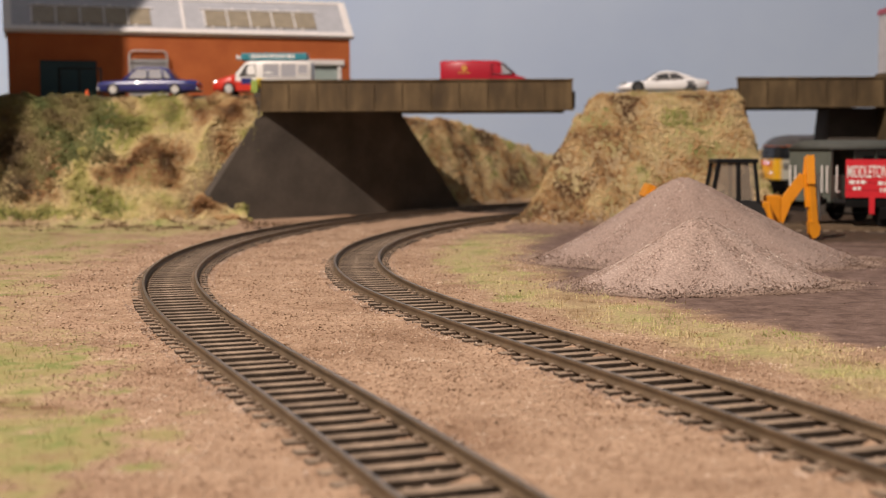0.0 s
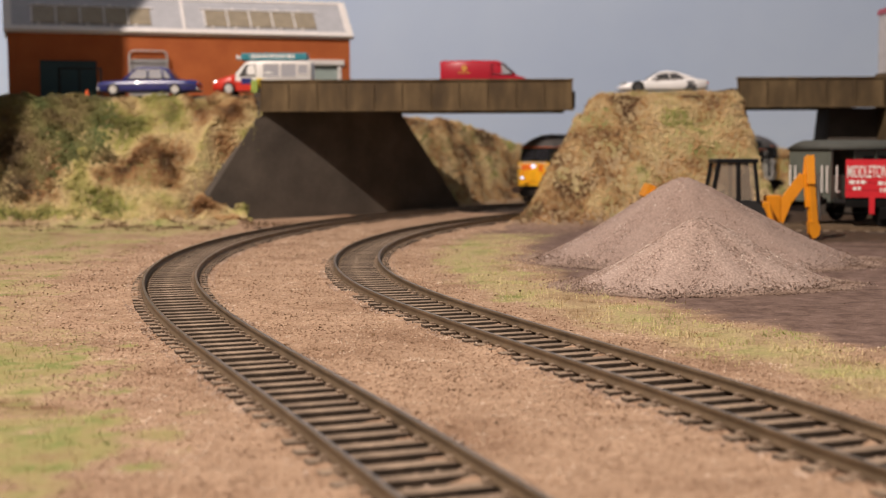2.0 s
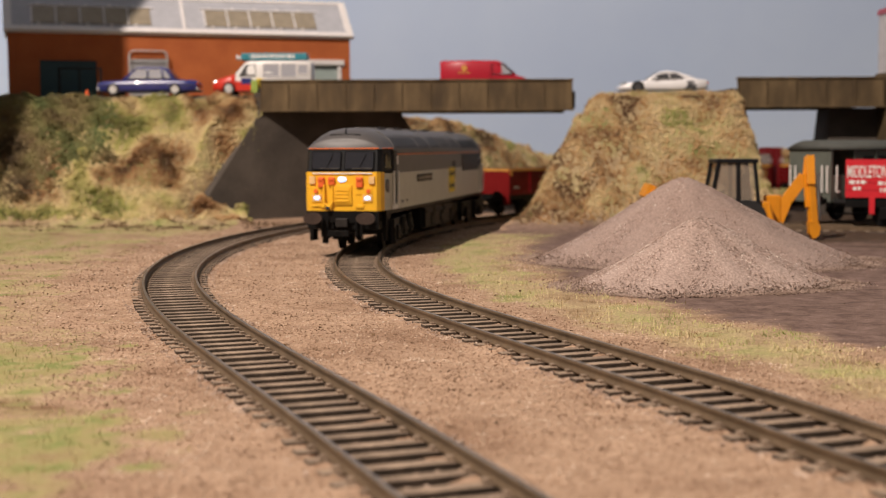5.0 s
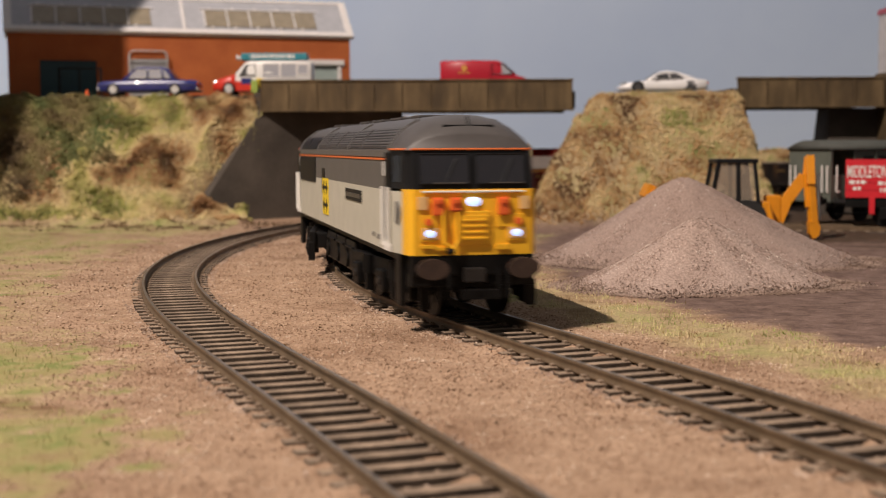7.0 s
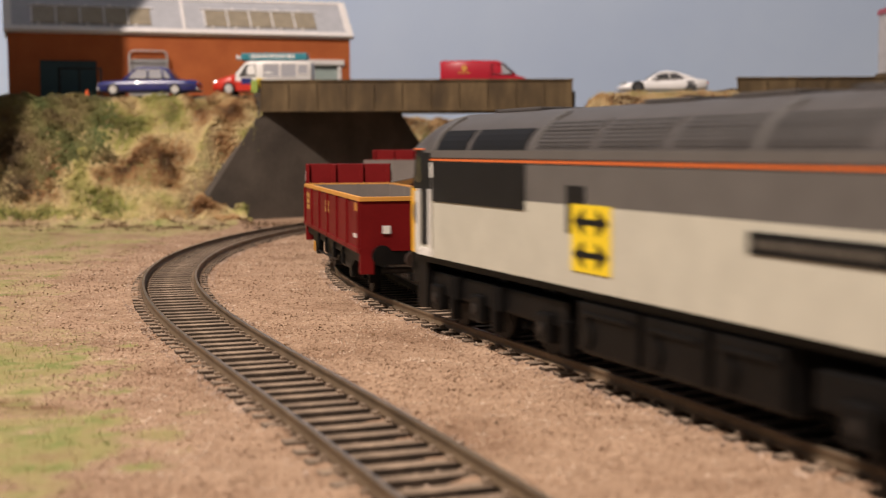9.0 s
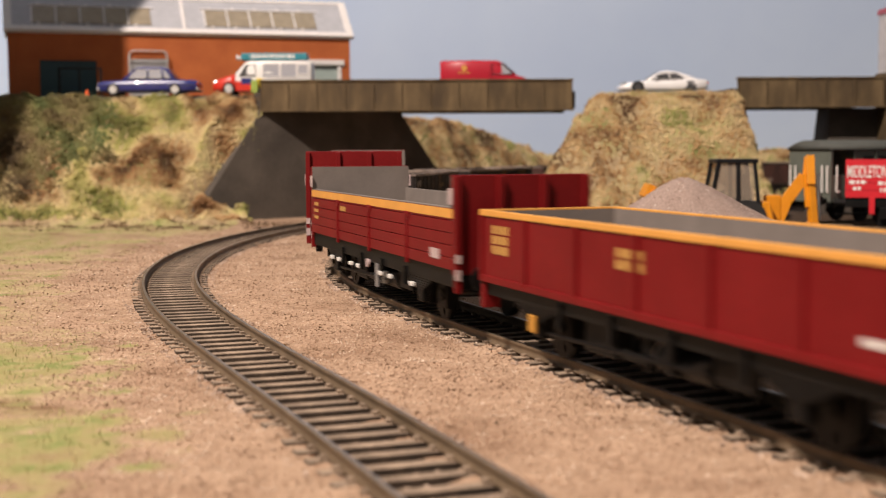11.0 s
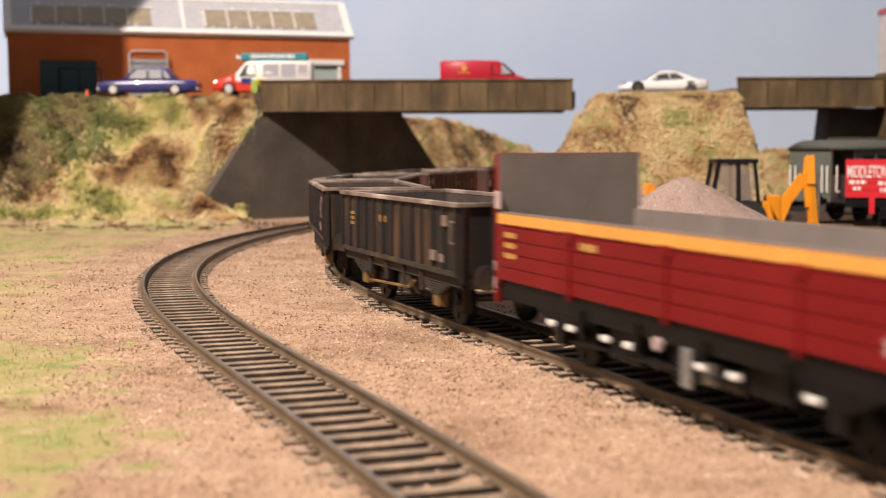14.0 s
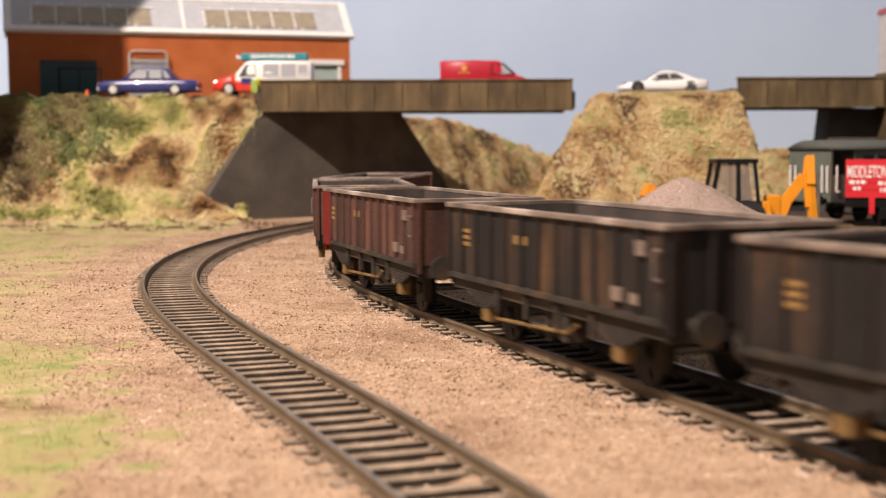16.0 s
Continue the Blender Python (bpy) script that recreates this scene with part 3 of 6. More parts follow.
tagged(shade_board, "plain painted blue end board of the backscene", "backdrop", kind="structure")

# ---- bridges ----
CONCRETE = surface("dark_concrete", ((0.3, (0.06, 0.048, 0.039)), (0.7, (0.115, 0.094, 0.076))), 34, 700, 0.9, 0, 0.2, fine_amt=0.25)
GIRDER = surface("rusty_girder", ((0.25, (0.045, 0.028, 0.013)), (0.5, (0.105, 0.068, 0.03)), (0.75, (0.185, 0.125, 0.06))), 90, 1200, 0.8, 0, 0.12, streak=0.3)
ROAD = surface("road_asphalt", ((0.3, (0.05, 0.048, 0.045)), (0.7, (0.085, 0.08, 0.075))), 60, 1500, 0.9, 0, 0.1)


def bridge(x0, x1, y0, y1, z0, z1, ribs, label):
    th = thing("road_bridge", at(x0, y0, z0), label, "bridge", "road bridges")
    L, W, H = x1 - x0, y1 - y0, z1 - z0
    part("deck", boxes((-4, L + 2, 2.5, W - 1.5, 1.0, 11.5)), CONCRETE, th)
    part("roadway", boxes((-4, L + 2, 4, W - 4, 11.5, 12.3)), ROAD, th)
    for y, back in ((0, 0), (W - 2, 18)):
        part("parapet_girder", boxes((back, L, y, y + 2, 0, H), bev=0.25), GIRDER, th)
        part("top_flange", boxes((back - 0.5, L + 0.5, y - 1.0, y + 3.0, H - 0.2, H + 0.9), bev=0.2), GIRDER, th)
        part("bottom_flange", boxes((back - 0.5, L + 0.5, y - 1.2, y + 3.0, -0.6, 0.6), bev=0.2), GIRDER, th)
    mesh = finish("stiffener", boxes((-0.35, 0.35, -0.8, 0.05, 0.6, H - 0.2)), GIRDER)
    for i in range(ribs + 1):
        shared("stiffener", mesh, th, at(min(max(L * i / ribs, 0.5), L - 0.5), 0, 0))
    return th


bridge(-120.5, 86, 880, 950, 68.2, 87.6, 11, "brown rusty plate-girder road bridge over the tracks")
bridge(195, 292, 880, 950, 69.6, 88.2, 5, "brown rusty plate-girder road bridge over the yard")

# sloping concrete abutment under the bridge
bm = loft([[(-119, 881, 69), (-160, 838, -5), (-176, 842, -5), (-140, 885, 69)],
           [(-30, 948, 69), (16, 990, -5), (16, 1010, -5), (-40, 960, 69)]])
bmesh.ops.subdivide_edges(bm, edges=bm.edges, cuts=6, use_grid_fill=True)
tagged(part("abutment", bm, CONCRETE), "dark sloping concrete bridge abutment", "abutment", kind="structure")
bm = loft([[(261, 897, 69), (258, 897, -6), (299, 897, -6), (299, 897, 69)], [(266, 945, 69), (258, 945, -6), (299, 945, -6), (299, 945, 69)]])
tagged(part("abutment", bm, CONCRETE), "dark concrete abutment beside the yard", "abutment", kind="structure")
tagged(part("trim", boxes((293.5, 306, 878, 905, -5, 92), bev=0.5), GIRDER), "brown post at the end of the bridge", "post", kind="structure")
# road behind the parapets
tagged(part("road", boxes((-330, -121, 889, 955, 60, 78.8), (118, 188, 912, 950, 60, 80.4))  , ROAD), "dark asphalt road over the banks", "road", kind="structure")

# ---- the train ----
LIGHT_GREY = plain("light_grey_paint", (0.52, 0.50, 0.42), 0.5, var=0.05)
DARK_GREY = plain("dark_grey_paint", (0.118, 0.110, 0.104), 0.5, var=0.08)
ROOF_GREY = plain("roof_grey_paint", (0.078, 0.070, 0.068), 0.5, var=0.12)
YELLOW = plain("warning_yellow_paint", (0.88, 0.47, 0.022), 0.4, var=0.06)
BLACK = plain("black_paint", (0.008, 0.008, 0.009), 0.5, var=0.2, spec=0.25)
FRAME_BLACK = plain("frame_dirt_black", (0.0050, 0.0045, 0.0044), 0.5, var=0.4, bump_mm=0.05, spec=0.2)
RUST_DARK = plain("dark_oily_steel", (0.028, 0.024, 0.022), 0.45, 0.3, var=0.3)
LOUVRE = plain("dark_louvre", (0.024, 0.022, 0.021), 0.6)
ORANGE = plain("orange_line", (0.66, 0.15, 0.035), 0.5, var=0.05)
WHITE = plain("white_paint", (0.78, 0.76, 0.72), 0.5, var=0.04)
RED_LAMP = plain("orange_red_plastic", (0.82, 0.145, 0.032), 0.35, var=0.05)
STEEL = plain("dull_steel", (0.25, 0.24, 0.23), 0.4, 0.9)
BUFFER = plain("rusty_buffer", (0.055, 0.034, 0.026), 0.6, 0.3, var=0.3)
LENS = glow("headlight_glow", (0.44, 0.58, 1.0), 1.5)
DARK_GLASS = glass("dark_cab_glass", (0.030, 0.030, 0.036), 0.8)
PANE_GREY = glass("cab_side_glass", (0.030, 0.032, 0.036), 0.8)
PALE_YELLOW = plain("pale_yellow_bracket", (0.78, 0.50, 0.22), 0.5, var=0.06)
EMBLEM_YELLOW = plain("emblem_yellow", (0.85, 0.62, 0.02), 0.5, var=0.03)


PALE_BAR = plain("cream_lettering", (0.60, 0.52, 0.31), 0.6, var=0.05)
FADED_OCHRE = plain("faded_ochre_lettering", (0.34, 0.19, 0.055), 0.7, var=0.2)
LETTER_OCHRE = plain("pale_ochre_lettering", (0.50, 0.28, 0.075), 0.6, var=0.05)


def moving(name, label, category, group=""):
    return thing(name, Matrix.Identity(4), label, category, group)


def wheelset(parent, x, radius, treads, wheels):
    """A keyed axle with two wheels."""
    ax = part("wheelset", cyls(((0, -9.5, 0), (0, 9.5, 0), 1.0, 8)), STEEL, parent)
    ax.matrix_basis = at(x, 0, radius)
    for s in (1, -1):
        bm = cyls(((0, s * 7.4, 0), (0, s * 9.6, 0), radius, 24), ((0, s * 9.6, 0), (0, s * 9.9, 0), radius * 0.55, 12), ((0, s * 9.8, 0), (0, s * 10.6, 0), radius * 0.25, 10))
        for k in range(4):
            box(bm, radius * 0.3, radius * 0.8, s * 9.7 - 0.15, s * 9.7 + 0.15, -0.25, 0.25, m=Matrix.Rotation(k * math.pi / 2, 4, "Y"))
        part("wheel", bm, wheels, ax)
    wheels_to_turn.append((ax, x, radius))
    return ax


wheels_to_turn = []
bogies_to_turn = []


def plan(x0, x1, hw, n=2):
    return [(x0, -hw(x0)), (x1, -hw(x1)), (x1, hw(x1)), (x0, hw(x0))]


def loco_hw(x):
    return 18.3 - 2.3 * max(0.0, (abs(x) - 104) / 16.5)


def band(xs, z0, z1, hw, lean=0.0):
    """A ring of body side between two heights; lean pulls the ends back at the top."""
    lo = [(x, -hw(x), z0) for x in xs] + [(x, hw(x), z0) for x in reversed(xs)]
    hi = [(x - lean * (1 if x == xs[-1] else 0) + lean * (1 if x == xs[0] and lean and xs[0] < -110 else 0), -hw(x), z1) for x in xs]
    hi += [(x - lean * (1 if x == xs[-1] else 0) + lean * (1 if x == xs[0] and lean and xs[0] < -110 else 0), hw(x), z1) for x in reversed(xs)]
    return loft([lo, hi])


def oval(x, y, z, ry, rz):
    """A small oval lamp, domed to both sides."""
    bm = bmesh.new()
    bmesh.ops.create_uvsphere(bm, u_segments=18, v_segments=10, radius=1)
    bmesh.ops.scale(bm, vec=(0.7, ry, rz), verts=bm.verts)
    bmesh.ops.translate(bm, vec=(x, y, z), verts=bm.verts)
    return bm


def build_loco():
    th = moving("diesel_locomotive", "grey diesel locomotive model with yellow cab ends and lit headlights", "locomotive")
    body = part("body", band((-114.5, -104, 104, 114.5), 17.3, 32.9, loco_hw), LIGHT_GREY, th, "light grey lower body side")
    part("upper_body", band((-104, 104), 32.9, 43.2, lambda x: 18.25), DARK_GREY, th, "dark grey upper body side")
    part("sill", boxes((-113, 113, -17.2, 17.2, 15.6, 17.4)), FRAME_BLACK, th)
    # roof
    half = [(18.3, 41.2), (18.0, 42.8), (17.2, 44.9), (15.6, 47.2), (13.0, 49.4), (9.6, 51.2), (5.2, 52.3), (0, 52.6)]
    prof = [(-a, z) for a, z in half] + [(a, z) for a, z in reversed(half[:-1])]
    rings = []
    for x in (-117.4, -116.5, -114.5, -111.5, -107.5, -104.2, -103.8, 103.8, 104.2, 107.5, 111.5, 114.5, 116.5, 117.4):
        u = max(0.0, (abs(x) - 96) / 22.0)
        k = math.sqrt(max(0.0, 1 - u ** 2.6))
        ring = []
        for a, z in prof:
            low = 43.2 if abs(x) > 104 else 41.2
            zz = max(z, low)
            top = low + (zz - low) * (0.18 + 0.82 * k)
            ring.append((x, a * loco_hw(x) / 18.3, top))
        rings.append(ring)
    roof = part("roof", loft(rings), ROOF_GREY, th, "dark grey domed roof", True)
    # louvre bays along both roof slopes, following the roof's curve
    def on_curve(a):
        """Out and up at the share a of the way from the cantrail to the crown, and the outward tilt."""
        pts = half[1:6]
        f = a * (len(pts) - 1)
        i = min(int(f), len(pts) - 2)
        (o0, z0), (o1, z1) = pts[i], pts[i + 1]
        u = f - i
        n = Vector((z1 - z0, o0 - o1)).normalized()
        return o0 + (o1 - o0) * u, z0 + (z1 - z0) * u, n

    def roof_patch(x0, x1, a0, a1, s, lift, thick, n=4):
        rings = []
        for x in (x0, x1):
            outer = [on_curve(a0 + (a1 - a0) * k / n) for k in range(n + 1)]
            ring = [(x, s * (o + m.x * lift), z + m.y * lift) for o, z, m in outer]
            ring += [(x, s * (o + m.x * (lift - thick)), z + m.y * (lift - thick)) for o, z, m in reversed(outer)]
            rings.append(ring)
        return loft(rings)

    for s in (1, -1):
        for x in (-38, -12, 14, 40, 66, 88):
            bay = part("louvre_bay", roof_patch(x - 11.8, x + 11.8, 0.1, 0.72, s, 0.14, 0.5), ROOF_GREY, th, "ribbed grey louvre bay")
            for k in range(7):
                part("louvre_slat", roof_patch(x - 11, x + 11, 0.13 + k * 0.083, 0.13 + k * 0.083 + 0.03, s, 0.22, 0.3, 1), LOUVRE, bay)
        for x in (-97, -51, 27, 101):
            part("roof_rib", roof_patch(x - 0.8, x + 0.8, 0.0, 0.98, s, 0.25, 0.5, 6), DARK_GREY, th)
    for x, w in ((-76, 24), (-20, 18), (10, 18), (42, 18), (74, 14)):
        part("roof_hatch", boxes((x - w / 2, x + w / 2, -5.5, 5.5, 52.0, 52.75), bev=0.2), ROOF_GREY, th)
    part("exhaust", boxes((28, 33, -2, 2, 52, 53.2), bev=0.2), BLACK, th)
    # black radiator panels at the rear, on the side and on the roof slope
    for s in (1, -1):
        part("radiator_panel", boxes((-97, -54, s * 18.4 - 0.15, s * 18.4 + 0.15, 31.0, 40.3)), BLACK, th, "black radiator grille")
        for x0, x1 in ((-95, -77), (-74, -55)):
            part("radiator_grille", roof_patch(x0, x1, 0.03, 0.55, s, 0.2, 0.5), BLACK, th)
        part("orange_line", boxes((-104, 103, s * 18.35 - 0.12, s * 18.35 + 0.12, 40.65, 41.15)), ORANGE, th)
        part("body_slot", boxes((-35, -27.5, s * 18.35 - 0.1, s * 18.35 + 0.1, 27.6, 36.6)), BLACK, th)
        emb = part("emblem", boxes((-32.5, -17, s * 18.45 - 0.1, s * 18.45 + 0.1, 20.6, 33.2)), EMBLEM_YELLOW, th, "yellow and black sector emblem")
        for zc in (23.9, 30.0):
            bm = bmesh.new()
            for sg in (1, -1):
                v = [(-24.75 + sg * 2.5, zc - 2.7), (-24.75 + sg * 2.5, zc + 2.7), (-24.75 + sg * 6.9, zc)]
                prism([(a, b) for a, b in v], s * 18.5 - 0.1, s * 18.5 + 0.1, bm)
            box(bm, -27.3, -22.2, s * 18.5 - 0.1, s * 18.5 + 0.1, zc - 0.6, zc + 0.6)
            part("emblem_diamond", bm, BLACK, emb)
        pl = part("nameplate", boxes((25.6, 58.5, s * 18.45 - 0.12, s * 18.45 + 0.12, 28.0, 31.4), bev=0.05), BLACK, th, "dark nameplate with pale bars")
        bm = bars(29, 1.3, 9, 2)
        o = part("lettering_bar", bm, STEEL, pl)
        o.matrix_basis = at(27.5, s * 18.6, 29.0)
        for k in range(7):
            part("lettering_bar", boxes((93.4, 96.4, s * 18.4 - 0.08, s * 18.4 + 0.08, 19.4 + k * 2.1, 20.7 + k * 2.1)), PALE_BAR, th)
        part("data_panel", boxes((86, 90, s * 18.4 - 0.08, s * 18.4 + 0.08, 19.5, 20.8), (78, 81, s * 18.4 - 0.08, s * 18.4 + 0.08, 19.8, 20.9)), DARK_GREY, th)
    # cabs
    for s in (1, -1):
        sx = lambda a, b: (min(s * a, s * b), max(s * a, s * b))
        fr = lambda x: 16.85 - (abs(x) - 114.4) * 0.17
        xs = sorted((s * 114.4, s * 118.6, s * 120.3))
        shape = lambda x: {114.4: 16.85, 118.6: 16.2, 120.3: 14.9}[round(abs(x), 1)]
        part("cab_front", band(xs, 17.3, 33.6, shape), YELLOW, th, "yellow cab front")
        cabxs = sorted((s * 104.0, s * 117.0, s * 119.6))
        shape2 = lambda x: {104.0: 18.2, 117.0: 16.35, 119.6: 14.9}[round(abs(x), 1)]
        cab = loft([[(x, -shape2(x), 33.6) for x in cabxs] + [(x, shape2(x), 33.6) for x in reversed(cabxs)],
                    [(x - s * (2.0 if abs(x) > 110 else 0), -shape2(x) + 0.2, 43.3) for x in cabxs] + [(x - s * (2.0 if abs(x) > 110 else 0), shape2(x) - 0.2, 43.3) for x in reversed(cabxs)]])
        part("cab_window_surround", cab, BLACK, th, "black window surround")
        for y0, y1 in ((-13.4, -0.9), (0.9, 13.4)):
            x = s * 119.75
            ring = [(x, y0, 34.9), (x, y1, 34.9), (x - s * 1.45, y1, 42.2), (x - s * 1.45, y0, 42.2)]
            w = part("windscreen", loft([ring, [(a + s * 0.25, b, c) for a, b, c in ring]]), DARK_GLASS, th)
            part("window_edge", boxes((*sorted((x - s * 0.1, x + s * 0.4)), y0 + 3.5, y1 - 0.6, 34.9, 35.25)), STEEL, w)
            for e0, e1 in ((0, 1), (1, 2), (2, 3), (3, 0)):
                part("window_rubber", cyls((tuple(Vector(ring[e0]) + Vector((s * 0.25, 0, 0))), tuple(Vector(ring[e1]) + Vector((s * 0.25, 0, 0))), 0.22, 5)), BLACK, w)
            part("wiper", cyls(((x + s * 0.3, (y0 + y1) / 2, 34.9), (x - s * 0.7, (y0 + y1) / 2 + 3, 41.0), 0.15, 5)), BLACK, w)
        # orange line round the cab
        for q in (1, -1):
            a, b = (s * 104, q * 18.1, 43.4), (s * 115.0, q * 16.4, 43.4)
            part("orange_line", cyls((a, b, 0.27, 6), (b, (s * 117.8, q * 14.9, 43.4), 0.27, 6)), ORANGE, th)
            tap = lambda x: 18.2 - (x - 104) * 0.1423
            win = [(s * 106.8, q * (tap(106.8) + 0.12), 35.2), (s * 113.6, q * (tap(113.6) + 0.12), 35.2), (s * 113.0, q * (tap(113.6) + 0.02), 41.8), (s * 106.8, q * (tap(106.8) + 0.02), 41.8)]
            part("side_window", loft([win, [(a, b - q * 0.3, c) for a, b, c in win]]), PANE_GREY, th)
            dr = part("cab_door", boxes((*sx(98.8, 104.6), q * 18.4 - 0.12, q * 18.4 + 0.12, 20.2, 42.6)), BLACK, th, "dark recessed cab door")
            for xx in (97.8, 105.6):
                part("handrail", cyls(((s * xx, q * 18.9, 18.6), (s * xx, q * 18.9, 33.8), 0.5, 6)), WHITE, dr, "white handrail")
            part("doorstep", boxes((*sx(97.3, 107.3), q * 18.5 - 0.3, q * 18.5 + 0.3, 17.5, 19.4)), WHITE, dr)
            part("warning_panel", boxes((*sx(96.0, 99.4), q * 18.4 - 0.08, q * 18.4 + 0.08, 36.6, 40.2)), WHITE, th)
            part("depot_badge", cyls(((s * 110.5, q * 17.2, 27.6), (s * 110.5, q * 17.62, 27.6), 2.9, 16)), DARK_GREY, th, "small dark grey badge")
            # front lamps and fittings
            X = s * 120.35
            part("marker_lamp", oval(X + s * 0.1, q * 11.0, 22.7, 1.65, 1.05), LENS if s > 0 else RED_LAMP, th, "glowing headlight" if s > 0 else "unlit red tail lamp")
            part("lamp_panel", boxes((*sorted((X - s * 0.1, X + s * 0.3)), q * 11 - 2.3, q * 11 + 2.0, 20.8, 27.4), bev=0.1), YELLOW, th)
            part("lamp_bezel", boxes((*sorted((X, X + s * 0.45)), q * 11 - 2.0, q * 11 + 2.0, 21.3, 24.1), bev=0.15), PALE_YELLOW, th)
            part("tail_lamp", cyls(((X, q * 11.4, 25.6), (X + s * 0.8, q * 11.4, 25.6), 0.9, 12)), RED_LAMP, th)
            part("socket_bracket", boxes((*sorted((X, X + s * 0.7)), q * 12.9 - 1.2, q * 12.9 + 1.2, 28.6, 31.8), bev=0.1), PALE_YELLOW, th)
            part("step_plate", boxes((*sorted((X, X + s * 0.5)), q * 7.6 - 1.8, q * 7.6 + 1.8, 18.6, 19.4)), YELLOW, th)
            part("headstock_fairing", boxes((*sx(113, 119.5), *sorted((q * 4, q * 15.6)), 9.5, 17.3), bev=0.4), FRAME_BLACK, th)
            bf = part("buffer", cyls(((s * 119, q * 11.4, 14.4), (s * 125, q * 11.4, 14.4), 1.7, 12)), FRAME_BLACK, th)
            hd = bmesh.new()
            vs = cyl(hd, (s * 125, q * 11.4, 14.4), (s * 126.2, q * 11.4, 14.4), 3.0, 20)
            bmesh.ops.scale(hd, vec=(1, 1.35, 0.85), space=Matrix.Translation((-s * 125, -q * 11.4, -14.4)), verts=vs)
            part("buffer_head", hd, BUFFER, bf, "rusty oval buffer head")
        part("orange_line", cyls(((s * 117.8, -14.9, 43.4), (s * 117.8, 14.9, 43.4), 0.27, 6)), ORANGE, th)
        part("headlight", oval(s * 120.5, 0, 30.5, 1.95, 1.2), LENS if s > 0 else STEEL, th, "glowing headlight" if s > 0 else "unlit headlight")
        part("waist_rail", cyls(((s * 120.6, -13, 33.0), (s * 120.6, 13, 33.0), 0.28, 6)), WHITE, th, "thin white handrail")
        hb = part("nose_box", boxes((*sorted((s * 120.1, s * 120.9)), -4.2, 4.2, 19.8, 28.2), bev=0.2), YELLOW, th)
        part("nose_box_panel", boxes((*sorted((s * 120.6, s * 121.2)), -3.4, 3.4, 20.6, 27.2), bev=0.1), YELLOW, hb)
        for k in range(4):
            part("panel_rib", boxes((*sorted((s * 121.1, s * 121.45)), -3.0, 3.0, 21.2 + k * 1.5, 21.7 + k * 1.5), bev=0.08), YELLOW, hb)
        for y, h in ((-9.0, 4.4), (-4.6, 3.4), (7.6, 4.4)):
            so = part("cable_socket", boxes((*sorted((s * 120.3, s * 121.5)), y - 1.45, y + 1.45, 31.6 - h, 31.6), bev=0.35), RED_LAMP, th, "orange-red cable socket")
            part("socket_cap", boxes((*sorted((s * 121.3, s * 121.9)), y - 0.9, y + 0.9, 30.0, 31.2), bev=0.2), RED_LAMP, so)
        for y0, y1 in ((6.0, 9.2), (-13.2, -9.6)):
            part("grab_step", boxes((*sorted((s * 120.2, s * 120.8)), y0, y1, 19.0, 19.9), (*sorted((s * 120.2, s * 120.6)), y0, y1, 24.2, 27.0), bev=0.1), YELLOW, th)
        part("hose", cyls(((s * 121, -7.8, 28.5), (s * 121.6, -7.6, 20.5), 0.5, 8), ((s * 121.6, -7.6, 20.5), (s * 121.6, -5.4, 18.8), 0.5, 8), ((s * 121.6, -5.4, 18.8), (s * 121.3, -4.0, 21), 0.5, 8), ((s * 121.3, -4.0, 21), (s * 121, -4.2, 28), 0.5, 8)), YELLOW, th, "yellow looped control cable")
        part("hose_end", cyls(((s * 121.7, -6.9, 18.4), (s * 121.7, -5.2, 18.4), 0.75, 8)), BLACK, th)
        part("headstock", boxes((*sx(112, 120.2), -15.6, 15.6, 12.2, 17.4), bev=0.3), FRAME_BLACK, th)
        part("roof_aerial", cyls(((s * 114.6, -6.5, 49.2), (s * 114.6, 6.5, 49.2), 0.32, 6), ((s * 114.6, 0, 49.2), (s * 113.5, 0, 51.6), 0.3, 6)), BLACK, th)
        cp = part("coupling", boxes((*sx(117, 127.5), -1.2, 1.2, 7.5, 9.0), (*sx(126, 127.5), -4.5, 4.5, 7.0, 9.4), bev=0.15), FRAME_BLACK, th)
        part("coupling_hook", boxes((*sx(120, 122.5), -2.6, 2.6, 10.6, 14.2), bev=0.3), RUST_DARK, th)
        for y in (-8.5, -6.3, 6.3, 8.5):
            part("brake_pipe", cyls(((s * 121, y, 14), (s * 121.6, y, 6.5), 0.55, 8)), FRAME_BLACK, th)
    # bogies
    for c in (75, -75):
        bg = part("bogie", boxes((c - 33, c + 33, -13.8, 13.8, 7.2, 13.0), bev=0.6), FRAME_BLACK, th, "black three-axle bogie")
        bogies_to_turn.append((bg, c - (10 if c < 0 else 0)))
        for q in (1, -1):
            part("side_frame", boxes((c - 34, c + 34, q * 14.2 - 1.2, q * 14.2 + 1.2, 8.0, 13.4), bev=0.4), FRAME_BLACK, bg)
            for x in (-25, 0, 25):
                part("axlebox", boxes((c + x - 3.2, c + x + 3.2, q * 15.3 - 1.4, q * 15.3 + 1.4, 4.2, 10.4), bev=0.7), FRAME_BLACK, bg)
                part("axle_cap", cyls(((c + x, q * 16.4, 7.2), (c + x, q * 17.1, 7.2), 1.3, 10)), RUST_DARK, bg)
                part("brake_block", boxes((c + x + 7.4, c + x + 9.4, q * 14.6 - 1.2, q * 14.6 + 1.2, 2.8, 9.6), bev=0.3), FRAME_BLACK, bg)
            for x in (-12.5, 12.5):
                part("spring", cyls(((c + x, q * 15.8, 8.2), (c + x, q * 15.8, 13.4), 2.0, 10)), FRAME_BLACK, bg)
